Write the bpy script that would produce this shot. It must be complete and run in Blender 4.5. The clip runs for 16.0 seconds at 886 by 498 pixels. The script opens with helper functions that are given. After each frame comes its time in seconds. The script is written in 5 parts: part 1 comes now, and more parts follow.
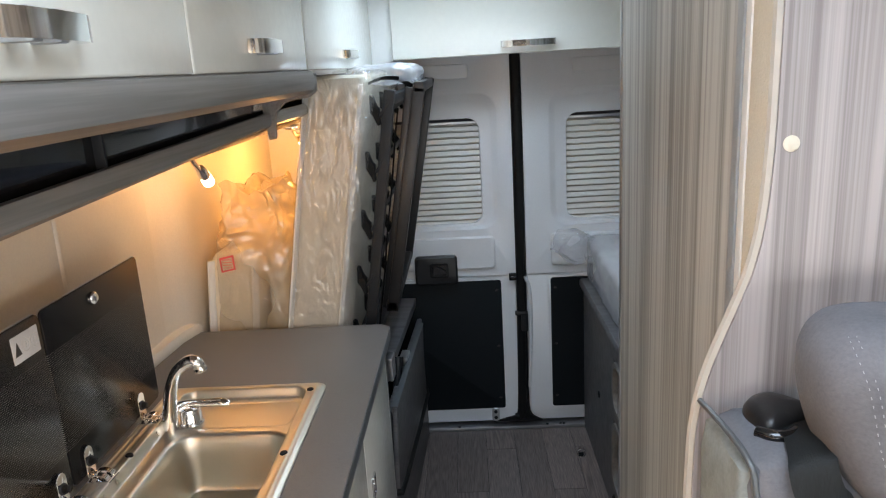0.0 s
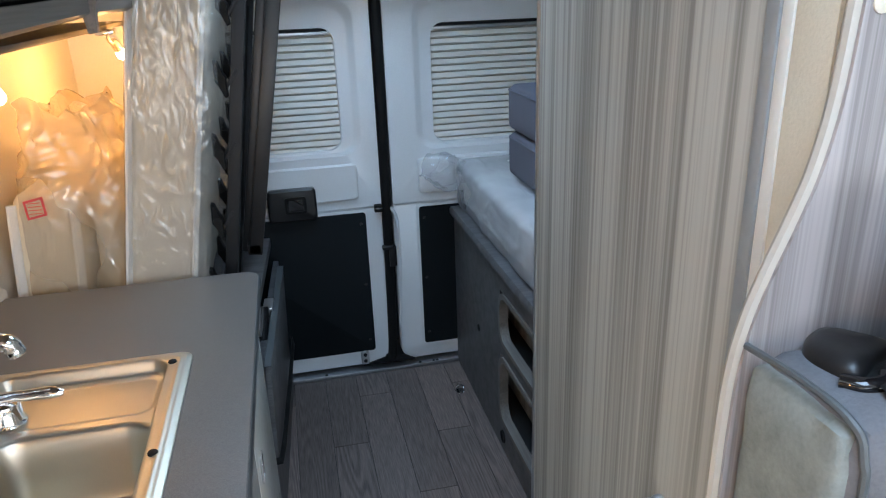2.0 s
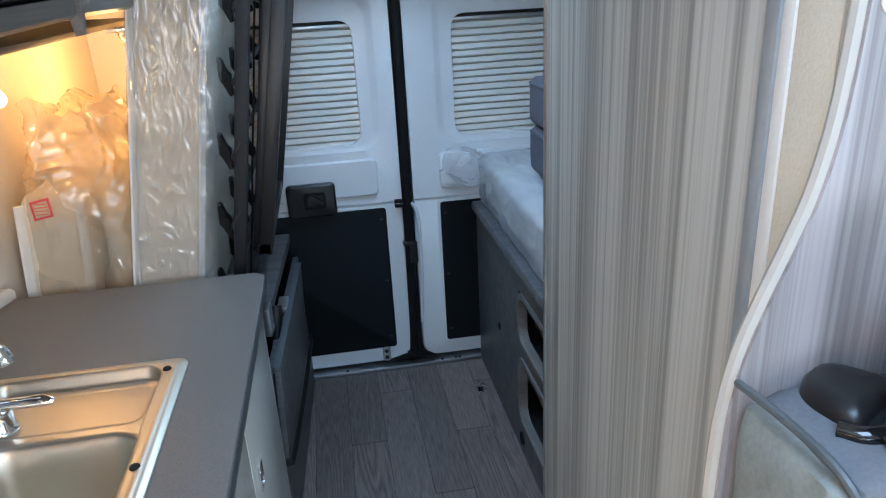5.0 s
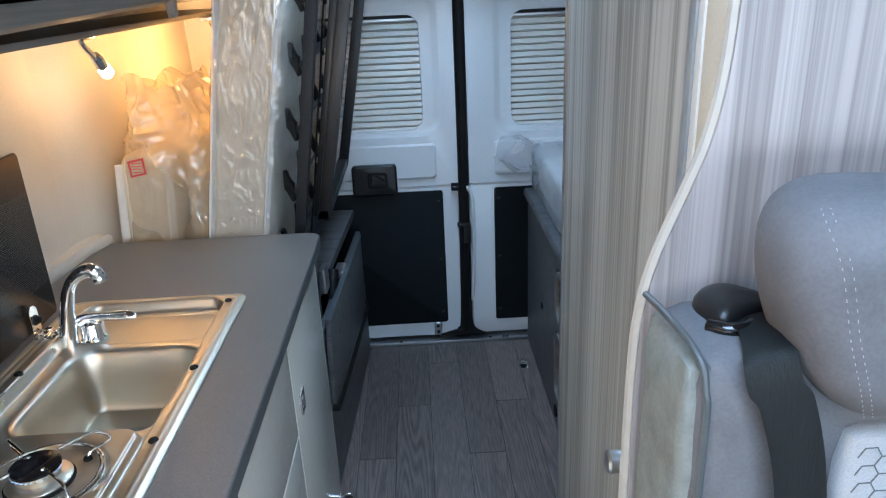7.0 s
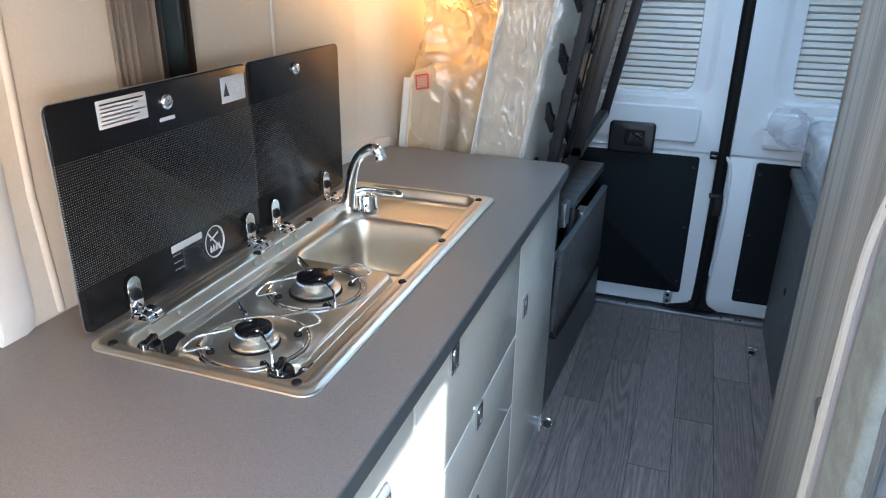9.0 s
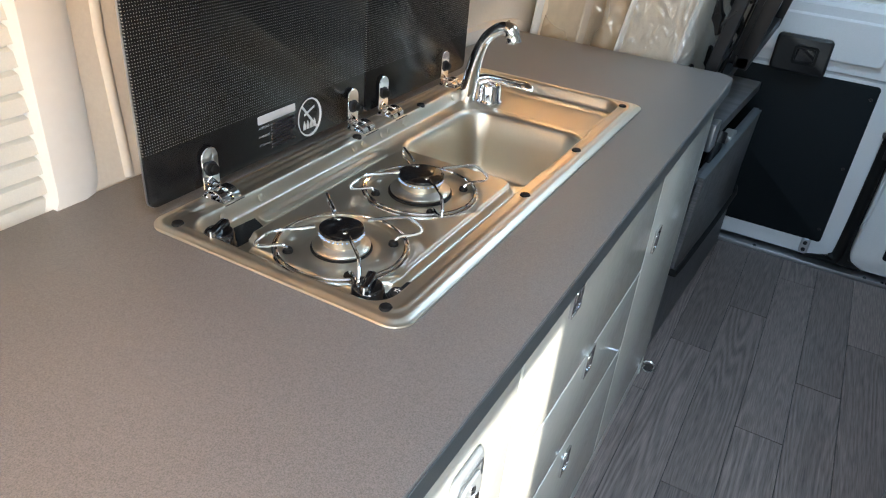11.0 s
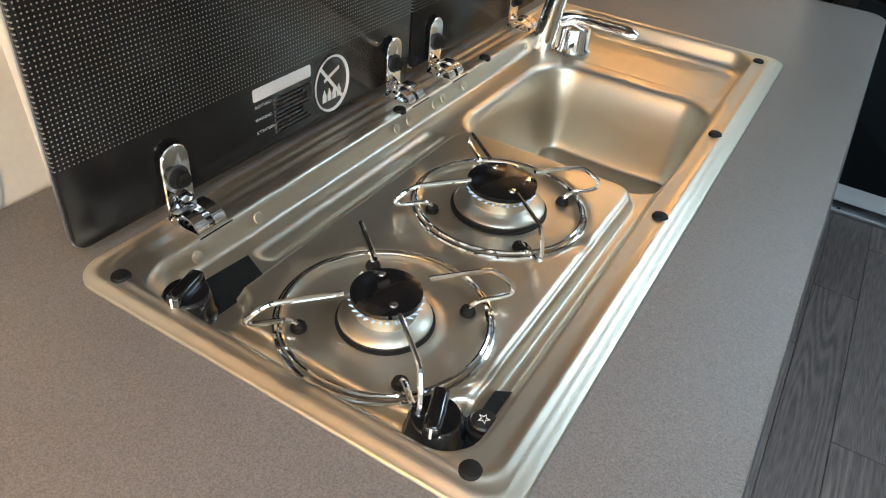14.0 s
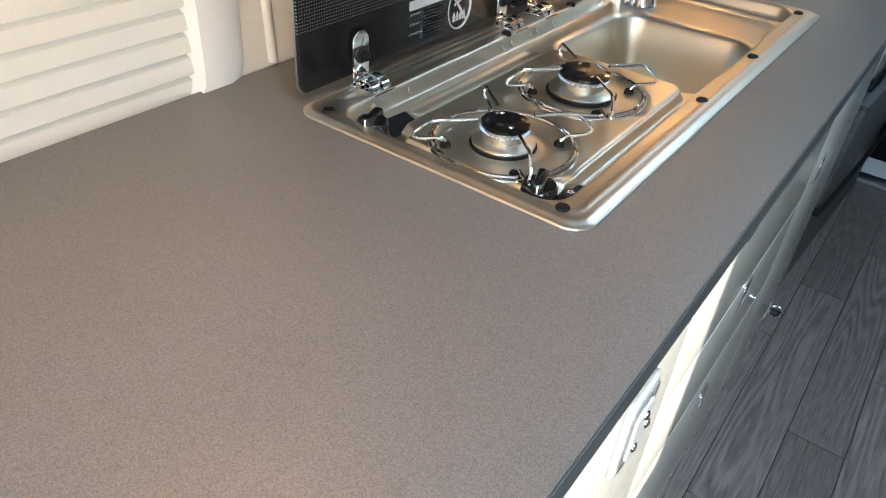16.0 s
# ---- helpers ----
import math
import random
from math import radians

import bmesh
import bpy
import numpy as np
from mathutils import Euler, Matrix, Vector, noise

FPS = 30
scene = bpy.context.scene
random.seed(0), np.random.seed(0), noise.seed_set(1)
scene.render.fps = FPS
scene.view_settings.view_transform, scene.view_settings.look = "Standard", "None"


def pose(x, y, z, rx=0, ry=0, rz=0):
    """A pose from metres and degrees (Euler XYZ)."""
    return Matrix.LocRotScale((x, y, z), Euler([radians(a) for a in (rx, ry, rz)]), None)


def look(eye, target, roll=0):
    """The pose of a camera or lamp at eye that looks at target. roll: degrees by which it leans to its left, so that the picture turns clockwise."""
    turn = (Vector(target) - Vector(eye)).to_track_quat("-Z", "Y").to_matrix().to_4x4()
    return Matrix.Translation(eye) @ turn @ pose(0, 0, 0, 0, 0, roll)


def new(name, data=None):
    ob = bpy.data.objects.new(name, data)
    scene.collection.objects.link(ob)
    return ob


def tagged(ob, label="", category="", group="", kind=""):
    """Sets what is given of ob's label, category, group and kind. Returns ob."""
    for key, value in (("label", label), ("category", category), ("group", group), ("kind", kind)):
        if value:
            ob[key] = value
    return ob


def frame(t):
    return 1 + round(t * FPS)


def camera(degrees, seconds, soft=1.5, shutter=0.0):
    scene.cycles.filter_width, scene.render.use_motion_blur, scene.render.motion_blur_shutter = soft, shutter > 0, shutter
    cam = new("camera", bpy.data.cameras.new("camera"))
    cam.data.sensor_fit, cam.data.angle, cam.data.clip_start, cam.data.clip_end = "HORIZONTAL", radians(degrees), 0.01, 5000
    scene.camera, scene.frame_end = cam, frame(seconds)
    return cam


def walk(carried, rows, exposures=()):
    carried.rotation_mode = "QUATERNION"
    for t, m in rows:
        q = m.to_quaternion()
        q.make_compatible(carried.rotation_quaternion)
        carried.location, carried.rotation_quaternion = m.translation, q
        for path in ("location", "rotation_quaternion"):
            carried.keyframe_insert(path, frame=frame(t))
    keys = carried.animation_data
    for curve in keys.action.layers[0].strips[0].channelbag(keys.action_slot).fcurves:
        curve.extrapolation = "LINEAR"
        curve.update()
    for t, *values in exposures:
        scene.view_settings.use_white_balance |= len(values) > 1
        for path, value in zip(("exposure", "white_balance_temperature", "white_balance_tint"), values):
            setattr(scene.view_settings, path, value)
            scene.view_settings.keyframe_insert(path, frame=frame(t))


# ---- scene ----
cam = camera(64.2, 16.0, soft=1.15)
PATH = [
    (0, (-0.004, 0.338, 1.617), (-0.086, 2.272, 1.115), -3.4),
    (0.5, (-0.044, 0.416, 1.573), (-0.018, 2.33, 0.993), -3.3),
    (1, (-0.104, 0.512, 1.563), (0.074, 2.395, 0.912), -3.4),
    (1.5, (-0.138, 0.572, 1.553), (0.16, 2.428, 0.868), -3.0),
    (2, (-0.143, 0.617, 1.536), (0.246, 2.448, 0.832), -2.1),
    (2.5, (-0.143, 0.649, 1.536), (0.288, 2.467, 0.824), -1.3),
    (3, (-0.141, 0.664, 1.542), (0.275, 2.487, 0.83), -1.1),
    (3.5, (-0.135, 0.673, 1.546), (0.258, 2.5, 0.834), -1.1),
    (4, (-0.124, 0.679, 1.547), (0.25, 2.509, 0.834), -1.3),
    (4.2, (-0.092, 0.692, 1.545), (0.225, 2.525, 0.81), -2.6),
    (6.3, (-0.024, 0.538, 1.548), (0.165, 2.396, 0.831), -2.4),
    (6.5, (0.003, 0.515, 1.539), (0.147, 2.377, 0.824), -2.5),
    (7, (0.031, 0.451, 1.531), (0.08, 2.316, 0.812), -2.6),
    (7.5, (0.043, 0.411, 1.522), (-0.035, 2.272, 0.794), -2.4),
    (8, (0.042, 0.381, 1.499), (-0.178, 2.229, 0.766), -1.9),
    (8.5, (0.045, 0.338, 1.473), (-0.371, 2.151, 0.74), -1.2),
    (9, (0.052, 0.296, 1.439), (-0.555, 2.043, 0.676), 0.8),
    (9.5, (0.049, 0.279, 1.407), (-0.648, 1.956, 0.571), 2.7),
    (10, (0.036, 0.285, 1.399), (-0.721, 1.908, 0.51), 3.4),
    (10.2, (0.027, 0.309, 1.393), (-0.743, 1.912, 0.478), 3.7),
    (12.3, (-0.268, 0.722, 1.282), (-1.018, 2.17, 0.125), 6.3),
    (12.5, (-0.284, 0.739, 1.275), (-1.033, 2.18, 0.107), 6.1),
    (13, (-0.295, 0.761, 1.263), (-1.039, 2.185, 0.073), 5.9),
    (13.5, (-0.299, 0.759, 1.266), (-1.044, 2.172, 0.063), 5.7),
    (14, (-0.305, 0.755, 1.269), (-1.047, 2.164, 0.059), 6.0),
    (14.5, (-0.304, 0.746, 1.272), (-1.052, 2.15, 0.061), 6.1),
    (15, (-0.279, 0.706, 1.276), (-1.047, 2.099, 0.064), 6.2),
    (15.5, (-0.223, 0.592, 1.287), (-1.033, 1.96, 0.073), 5.8),
    (16, (-0.167, 0.463, 1.269), (-1.077, 1.791, 0.082), 4.3),
]
walk(cam, [(t, look(eye, target, roll)) for t, eye, target, roll in PATH], [(0, 0.85, 7600, 18), (1, 0.9, 7200, 17), (2, 0.98, 6400, 12), (3.5, 1.06, 5900, 10), (7, 1.08, 5950, 10), (9, 1.26, 5800, 10),
      (10.2, 1.18, 6000, 10), (12.3, 1.24, 7100, 9), (14, 1.24, 7100, 9), (15.2, 1.2, 6700, 8), (16, 1.12, 6500, 8)])

# ---- light ----
world = bpy.data.worlds.new("sky")
scene.world = world
world.use_nodes = True
wn, wl = world.node_tree.nodes, world.node_tree.links
sky = wn.new("ShaderNodeTexSky")
sky.sky_type, sky.sun_disc = "NISHITA", False
SUN_TO = Vector((1.0, -1.1, 0.5)).normalized()
sky.sun_elevation = math.asin(SUN_TO.z)
sky.sun_rotation = math.atan2(SUN_TO.x, SUN_TO.y)
wl.new(sky.outputs[0], wn["Background"].inputs[0])
wn["Background"].inputs[1].default_value = 0.14


def lamp(name, kind, energy, colour, m, size=0.0, size_y=0.0):
    data = bpy.data.lights.new(name, kind)
    data.energy, data.color = energy, colour
    if kind == "SUN":
        data.angle = size
    elif kind == "AREA":
        data.shape, data.size, data.size_y = "RECTANGLE", size, size_y
    else:
        data.shadow_soft_size = size
    ob = new(name, data)
    ob.matrix_world = m
    return ob


lamp("sun", "SUN", 5.0, (1.0, 0.95, 0.86), look(SUN_TO * 10, (0, 0, 0)), radians(0.5))
# the sky's light in the windscreen and in two unseen roof lights added as fill
lamp("windscreen_sky", "AREA", 10.5, (0.62, 0.8, 1.0), look((0.1, -1.76, 1.25), (0.1, 0.5, 0.8)), 1.6, 0.8)
lamp("unseen_roof_light_rear", "AREA", 7.6, (0.5, 0.74, 1.0), look((0.03, 2.5, 2.17), (0.03, 2.5, 0.0)), 0.54, 0.54)
lamp("unseen_roof_light_front", "AREA", 9.6, (0.53, 0.75, 1.0), look((0.1, 0.5, 2.17), (0.1, 0.5, 0.0)), 0.62, 0.74)
lamp("side_window_sky", "AREA", 0.85, (0.86, 0.93, 1.0), look((-0.925, 0.53, 1.1), (0.0, 0.53, 1.1)), 0.82, 0.42)
# added sky light in the unseen cab window, brightens the kitchen front
lamp("unseen_window_sky", "AREA", 10.0, (0.72, 0.86, 1.0), look((1.26, -0.78, 1.32), (0.0, -0.2, 1.0)), 0.8, 0.42)
WARM = (1.0, 0.49, 0.14)

# ---- materials ----


def material(name, colour, rough=0.5, metal=0.0, scale=30.0, vary=0.1, bump=0.05, stretch=(1, 1, 1), coat=0.0, wide=2.0, spread=0.3, shine=0.5):
    """A painted, moulded or woven surface: colour varied at two scales, with fine relief."""
    mat = bpy.data.materials.new(name)
    mat.use_nodes = True
    n, l = mat.node_tree.nodes, mat.node_tree.links
    b = n["Principled BSDF"]
    b.inputs["Metallic"].default_value = metal
    b.inputs["Coat Weight"].default_value = coat
    b.inputs["Specular IOR Level"].default_value = shine
    tc = n.new("ShaderNodeTexCoord")
    mp = n.new("ShaderNodeMapping")
    mp.inputs["Scale"].default_value = stretch
    l.new(tc.outputs["Object"], mp.inputs[0])
    a, c = n.new("ShaderNodeTexNoise"), n.new("ShaderNodeTexNoise")
    a.inputs["Scale"].default_value, a.inputs["Detail"].default_value = scale, 6
    c.inputs["Scale"].default_value, c.inputs["Detail"].default_value = wide, 3
    l.new(mp.outputs[0], a.inputs[0]), l.new(tc.outputs["Object"], c.inputs[0])
    mix = n.new("ShaderNodeMix")
    mix.data_type = "FLOAT"
    mix.inputs[0].default_value = spread
    l.new(a.outputs[0], mix.inputs[2]), l.new(c.outputs[0], mix.inputs[3])
    ramp = n.new("ShaderNodeValToRGB")
    lo = [max(0, v * (1 - vary)) for v in colour]
    hi = [min(1, v * (1 + vary)) for v in colour]
    ramp.color_ramp.elements[0].color, ramp.color_ramp.elements[1].color = (*lo, 1), (*hi, 1)
    ramp.color_ramp.elements[0].position, ramp.color_ramp.elements[1].position = 0.3, 0.7
    l.new(mix.outputs[0], ramp.inputs[0]), l.new(ramp.outputs[0], b.inputs["Base Color"])
    rr = n.new("ShaderNodeMapRange")
    rr.inputs[3].default_value, rr.inputs[4].default_value = max(0, rough - 0.07), min(1, rough + 0.07)
    l.new(mix.outputs[0], rr.inputs[0]), l.new(rr.outputs[0], b.inputs["Roughness"])
    if bump:
        bp = n.new("ShaderNodeBump")
        bp.inputs["Strength"].default_value, bp.inputs["Distance"].default_value = bump, 0.002
        l.new(a.outputs[0], bp.inputs["Height"]), l.new(bp.outputs[0], b.inputs["Normal"])
    return mat


def wood(name, dark, light, rough=0.45, along=(22, 22, 0.5), fine=(160, 160, 1.6), bump=0.04):
    """Striped wood decor with long straight grain along the axis of the small scale."""
    mat = bpy.data.materials.new(name)
    mat.use_nodes = True
    n, l = mat.node_tree.nodes, mat.node_tree.links
    b = n["Principled BSDF"]
    tc = n.new("ShaderNodeTexCoord")
    tex = []
    for sc, detail in ((along, 3), (fine, 4)):
        mp, t = n.new("ShaderNodeMapping"), n.new("ShaderNodeTexNoise")
        mp.inputs["Scale"].default_value = sc
        t.inputs["Scale"].default_value, t.inputs["Detail"].default_value = 1, detail
        l.new(tc.outputs["Object"], mp.inputs[0]), l.new(mp.outputs[0], t.inputs[0])
        tex.append(t)
    mix = n.new("ShaderNodeMix")
    mix.data_type = "FLOAT"
    mix.inputs[0].default_value = 0.5
    l.new(tex[0].outputs[0], mix.inputs[2]), l.new(tex[1].outputs[0], mix.inputs[3])
    ramp = n.new("ShaderNodeValToRGB")
    ramp.color_ramp.elements[0].color, ramp.color_ramp.elements[1].color = (*dark, 1), (*light, 1)
    ramp.color_ramp.elements[0].position, ramp.color_ramp.elements[1].position = 0.38, 0.58
    l.new(mix.outputs[0], ramp.inputs[0]), l.new(ramp.outputs[0], b.inputs["Base Color"])
    b.inputs["Roughness"].default_value = rough
    bp = n.new("ShaderNodeBump")
    bp.inputs["Strength"].default_value, bp.inputs["Distance"].default_value = bump, 0.001
    l.new(tex[1].outputs[0], bp.inputs["Height"]), l.new(bp.outputs[0], b.inputs["Normal"])
    return mat


def glow(name, colour, strength):
    mat = bpy.data.materials.new(name)
    mat.use_nodes = True
    b = mat.node_tree.nodes["Principled BSDF"]
    b.inputs["Base Color"].default_value = (*colour, 1)
    b.inputs["Emission Color"].default_value = (*colour, 1)
    b.inputs["Emission Strength"].default_value = strength
    return mat


def foil(name, tint, scale=16.0, thick=0.12, gloss=0.07, rough=0.25, stretch=(1, 1, 1), relief=0.5):
    """Clear crumpled plastic film: mostly see-through, lets light through, with glossy creases."""
    mat = bpy.data.materials.new(name)
    mat.use_nodes = True
    n, l = mat.node_tree.nodes, mat.node_tree.links
    out = n["Material Output"]
    n.remove(n["Principled BSDF"])
    clear, milk, glow_through, gl = n.new("ShaderNodeBsdfTransparent"), n.new("ShaderNodeBsdfDiffuse"), n.new("ShaderNodeBsdfTranslucent"), n.new("ShaderNodeBsdfGlossy")
    clear.inputs[0].default_value = (0.97, 0.97, 0.97, 1)
    milk.inputs[0].default_value = glow_through.inputs[0].default_value = (*tint, 1)
    gl.inputs["Roughness"].default_value = rough
    tc, mp = n.new("ShaderNodeTexCoord"), n.new("ShaderNodeMapping")
    mp.inputs["Scale"].default_value = stretch
    mp.inputs["Rotation"].default_value = (0.35, 0.2, 0)
    l.new(tc.outputs["Object"], mp.inputs[0])
    no, broad = n.new("ShaderNodeTexNoise"), n.new("ShaderNodeTexNoise")
    no.inputs["Scale"].default_value, no.inputs["Detail"].default_value, no.inputs["Distortion"].default_value = scale, 5, 1.2
    no.noise_type, no.normalize = "RIDGED_MULTIFRACTAL", True
    broad.inputs["Scale"].default_value, broad.inputs["Detail"].default_value = scale * 0.22, 3
    l.new(mp.outputs[0], no.inputs[0]), l.new(mp.outputs[0], broad.inputs[0])
    bp = n.new("ShaderNodeBump")
    bp.inputs["Strength"].default_value, bp.inputs["Distance"].default_value = relief, 0.014
    l.new(no.outputs[0], bp.inputs["Height"])
    for b in (milk, glow_through, gl):
        l.new(bp.outputs[0], b.inputs["Normal"])
    # the film is milkier where it is gathered
    more = n.new("ShaderNodeMapRange")
    more.inputs[1].default_value, more.inputs[2].default_value = 0.35, 0.65
    more.inputs[3].default_value, more.inputs[4].default_value = thick * 0.6, min(1, thick * 1.4)
    l.new(broad.outputs[0], more.inputs[0])
    body, m1, m2 = n.new("ShaderNodeMixShader"), n.new("ShaderNodeMixShader"), n.new("ShaderNodeMixShader")
    body.inputs[0].default_value, m2.inputs[0].default_value = 0.5, gloss
    l.new(milk.outputs[0], body.inputs[1]), l.new(glow_through.outputs[0], body.inputs[2])
    l.new(more.outputs[0], m1.inputs[0]), l.new(clear.outputs[0], m1.inputs[1]), l.new(body.outputs[0], m1.inputs[2])
    l.new(m1.outputs[0], m2.inputs[1]), l.new(gl.outputs[0], m2.inputs[2])
    l.new(m2.outputs[0], out.inputs["Surface"])
    return mat


def blind_cloth(name, colour):
    """Thin blind fabric that lets part of the daylight through."""
    mat = material(name, colour, 0.85, scale=400, vary=0.06, bump=0.2)
    n, l = mat.node_tree.nodes, mat.node_tree.links
    thin, mix = n.new("ShaderNodeBsdfTranslucent"), n.new("ShaderNodeMixShader")
    thin.inputs[0].default_value, mix.inputs[0].default_value = (*colour, 1), 0.45
    l.new(n["Principled BSDF"].outputs[0], mix.inputs[1]), l.new(thin.outputs[0], mix.inputs[2])
    l.new(mix.outputs[0], n["Material Output"].inputs["Surface"])
    return mat


M_WALL = material("cream wall covering", (0.74, 0.7, 0.62), 0.45, scale=180, vary=0.04, bump=0.12)
M_CEIL = material("ceiling felt", (0.7, 0.7, 0.68), 0.8, scale=120, vary=0.05, bump=0.2)
M_WORK = material("grey-brown laminate", (0.158, 0.148, 0.140), 0.32, scale=800, vary=0.36, bump=0.25, spread=0.1)
M_EDGE = material("dark edge band", (0.085, 0.095, 0.1), 0.4, scale=200, vary=0.1, bump=0.05)
M_CREAM = material("cream lacquer", (0.72, 0.71, 0.64), 0.22, scale=60, vary=0.02, bump=0.01, coat=0.4)
M_LINE = material("white door edge", (0.85, 0.85, 0.82), 0.4, scale=80, vary=0.02, bump=0.0)
M_WOOD = wood("silver larch decor", (0.24, 0.229, 0.206), (0.54, 0.532, 0.49), along=(24, 24, 0.3), fine=(120, 120, 0.9))
M_WOOD2 = wood("pale larch decor", (0.25, 0.222, 0.216), (0.46, 0.42, 0.412), along=(24, 24, 0.25), fine=(210, 210, 1.3))
M_DWOOD = wood("dark grey wood decor", (0.07, 0.069, 0.073), (0.135, 0.132, 0.137), along=(3, 30, 30), fine=(8, 260, 260))
M_RAIL = wood("brown grey decor", (0.15, 0.14, 0.128), (0.22, 0.205, 0.19), along=(20, 1, 20), fine=(180, 4, 180))
M_FLOORBASE = material("floor underlay", (0.04, 0.038, 0.036), 0.8)
M_DOOR = material("white door paint", (0.74, 0.75, 0.76), 0.32, scale=220, vary=0.03, bump=0.08)
M_PANEL = material("black textured panel", (0.006, 0.009, 0.011), 0.6, scale=400, vary=0.3, bump=0.3, shine=0.2)
M_BLACK = material("black plastic", (0.012, 0.012, 0.013), 0.35, scale=150, vary=0.2, bump=0.1)
M_RUBBER = material("black rubber", (0.006, 0.006, 0.006), 0.6, scale=120, vary=0.2, bump=0.15, shine=0.25)
M_GLOSSBLACK = material("black gloss", (0.006, 0.006, 0.007), 0.12, scale=20, vary=0.1, bump=0.0, coat=0.5)
M_CHROME = material("chrome", (0.82, 0.82, 0.83), 0.07, 1.0, scale=40, vary=0.03, bump=0.0)
M_STEEL = material("brushed steel", (0.66, 0.61, 0.51), 0.38, 1.0, scale=160, vary=0.03, bump=0.0, stretch=(8, 0.6, 1))
M_ALU = material("aluminium profile", (0.55, 0.56, 0.58), 0.35, 1.0, scale=120, vary=0.05, bump=0.05)
M_FRAME = material("grey powder coat", (0.018, 0.02, 0.023), 0.5, scale=300, vary=0.12, bump=0.15, shine=0.35)
M_PLEAT = material("pleated blind fabric", (0.72, 0.7, 0.65), 0.85, scale=400, vary=0.06, bump=0.2)
M_SIDEBLIND = blind_cloth("side blind fabric", (0.76, 0.74, 0.69))
M_MATTRESS = material("cream mattress ticking", (0.74, 0.68, 0.56), 0.9, scale=220, vary=0.05, bump=0.4)
M_TAPE = material("white edge tape", (0.8, 0.8, 0.77), 0.8, scale=300, vary=0.03, bump=0.3)
M_FOIL = foil("clear plastic wrap", (0.9, 0.88, 0.84), 22.0, 0.18, 0.17, 0.24, (1.6, 1, 0.7), 1.0)
M_BAG = foil("thin plastic bag", (0.9, 0.74, 0.52), 14.0, 0.4, 0.13, 0.2, (1, 1, 0.7), 0.9)
M_SHEET = foil("milky plastic cover", (0.86, 0.87, 0.92), 11.0, 0.5, 0.2, 0.2, (1, 0.6, 1), 1.0)
M_FILM = foil("loose clear film", (0.86, 0.87, 0.92), 20.0, 0.22, 0.08, 0.2)
M_SUEDE = material("grey suede", (0.15, 0.152, 0.165), 0.9, scale=260, vary=0.2, bump=0.35, wide=18, spread=0.6)
M_SUEDE2 = material("light green-grey suede", (0.24, 0.262, 0.25), 0.9, scale=200, vary=0.25, bump=0.4, wide=28, spread=0.65)
M_HEX = material("light woven fabric", (0.42, 0.44, 0.47), 0.9, scale=700, vary=0.2, bump=0.5)
M_CUSH = material("slate cushion fabric", (0.12, 0.12, 0.15), 0.85, scale=500, vary=0.1, bump=0.3)
M_BELT = material("seat belt webbing", (0.025, 0.03, 0.032), 0.6, scale=500, vary=0.2, bump=0.4, stretch=(1, 1, 0.1))
M_THREAD = material("pale thread", (0.33, 0.345, 0.36), 0.8)
M_LABEL = material("white label", (0.6, 0.63, 0.66), 0.5, scale=60, vary=0.03)
M_GREYPLATE = material("silver grey plastic", (0.32, 0.34, 0.35), 0.3, scale=60, vary=0.04)
M_PRINT = material("grey print", (0.55, 0.56, 0.57), 0.5, scale=60, vary=0.03)
M_INK = material("black print", (0.03, 0.03, 0.03), 0.5)
M_RED = material("red stamp", (0.6, 0.08, 0.1), 0.7)
M_RIBBED = material("matt taupe", (0.4, 0.36, 0.31), 0.9, scale=300, vary=0.08, bump=0.3)
M_TRIM = material("beige edge trim", (0.5, 0.46, 0.4), 0.5, scale=60, vary=0.04)
M_BLUE = material("blue plastic", (0.04, 0.2, 0.45), 0.4)
M_BULB = glow("lit bulb", (1.0, 0.82, 0.55), 16.0)
M_FLAME = glow("gas flame", (0.45, 0.65, 1.0), 0.22)

# ---- building tools ----


def thing(name, label, category, kind="", group="", at=None):
    ob = new(name)
    ob.empty_display_size = 0.05
    if at is not None:
        ob.matrix_world = at
    return tagged(ob, label, category, group, kind)


def part(name, bm, mat, parent=None, label="", smooth=True, keep=False):
    """Links a bmesh, given in the parent's space, as one mesh object."""
    me = bpy.data.meshes.new(name)
    bmesh.ops.recalc_face_normals(bm, faces=bm.faces[:])
    bm.to_mesh(me)
    bm.free()
    me.materials.append(mat)
    if smooth:
        me.shade_smooth()
        me.set_sharp_from_angle(angle=radians(38))
    ob = new(name, me)
    if parent:
        ob.parent = parent
    if label:
        ob["label"] = label
    return ob


def box(x0, x1, y0, y1, z0, z1, bevel=0.003, seg=2, bm=None):
    """A bevelled block between the given limits."""
    own = bmesh.new()
    bmesh.ops.create_cube(own, size=1, matrix=Matrix.Translation(((x0 + x1) / 2, (y0 + y1) / 2, (z0 + z1) / 2)) @ Matrix.Diagonal((abs(x1 - x0), abs(y1 - y0), abs(z1 - z0), 1)))
    b = min(bevel, 0.45 * min(abs(x1 - x0), abs(y1 - y0), abs(z1 - z0)))
    if b > 0:
        bmesh.ops.bevel(own, geom=own.edges[:], offset=b, segments=seg, affect="EDGES", profile=0.6)
    return own if bm is None else join(bm, own)


def join(bm, other, m=None):
    if m is not None:
        other.transform(m)
    me = bpy.data.meshes.new("tmp")
    other.to_mesh(me)
    bm.from_mesh(me)
    other.free()
    bpy.data.meshes.remove(me)
    return bm


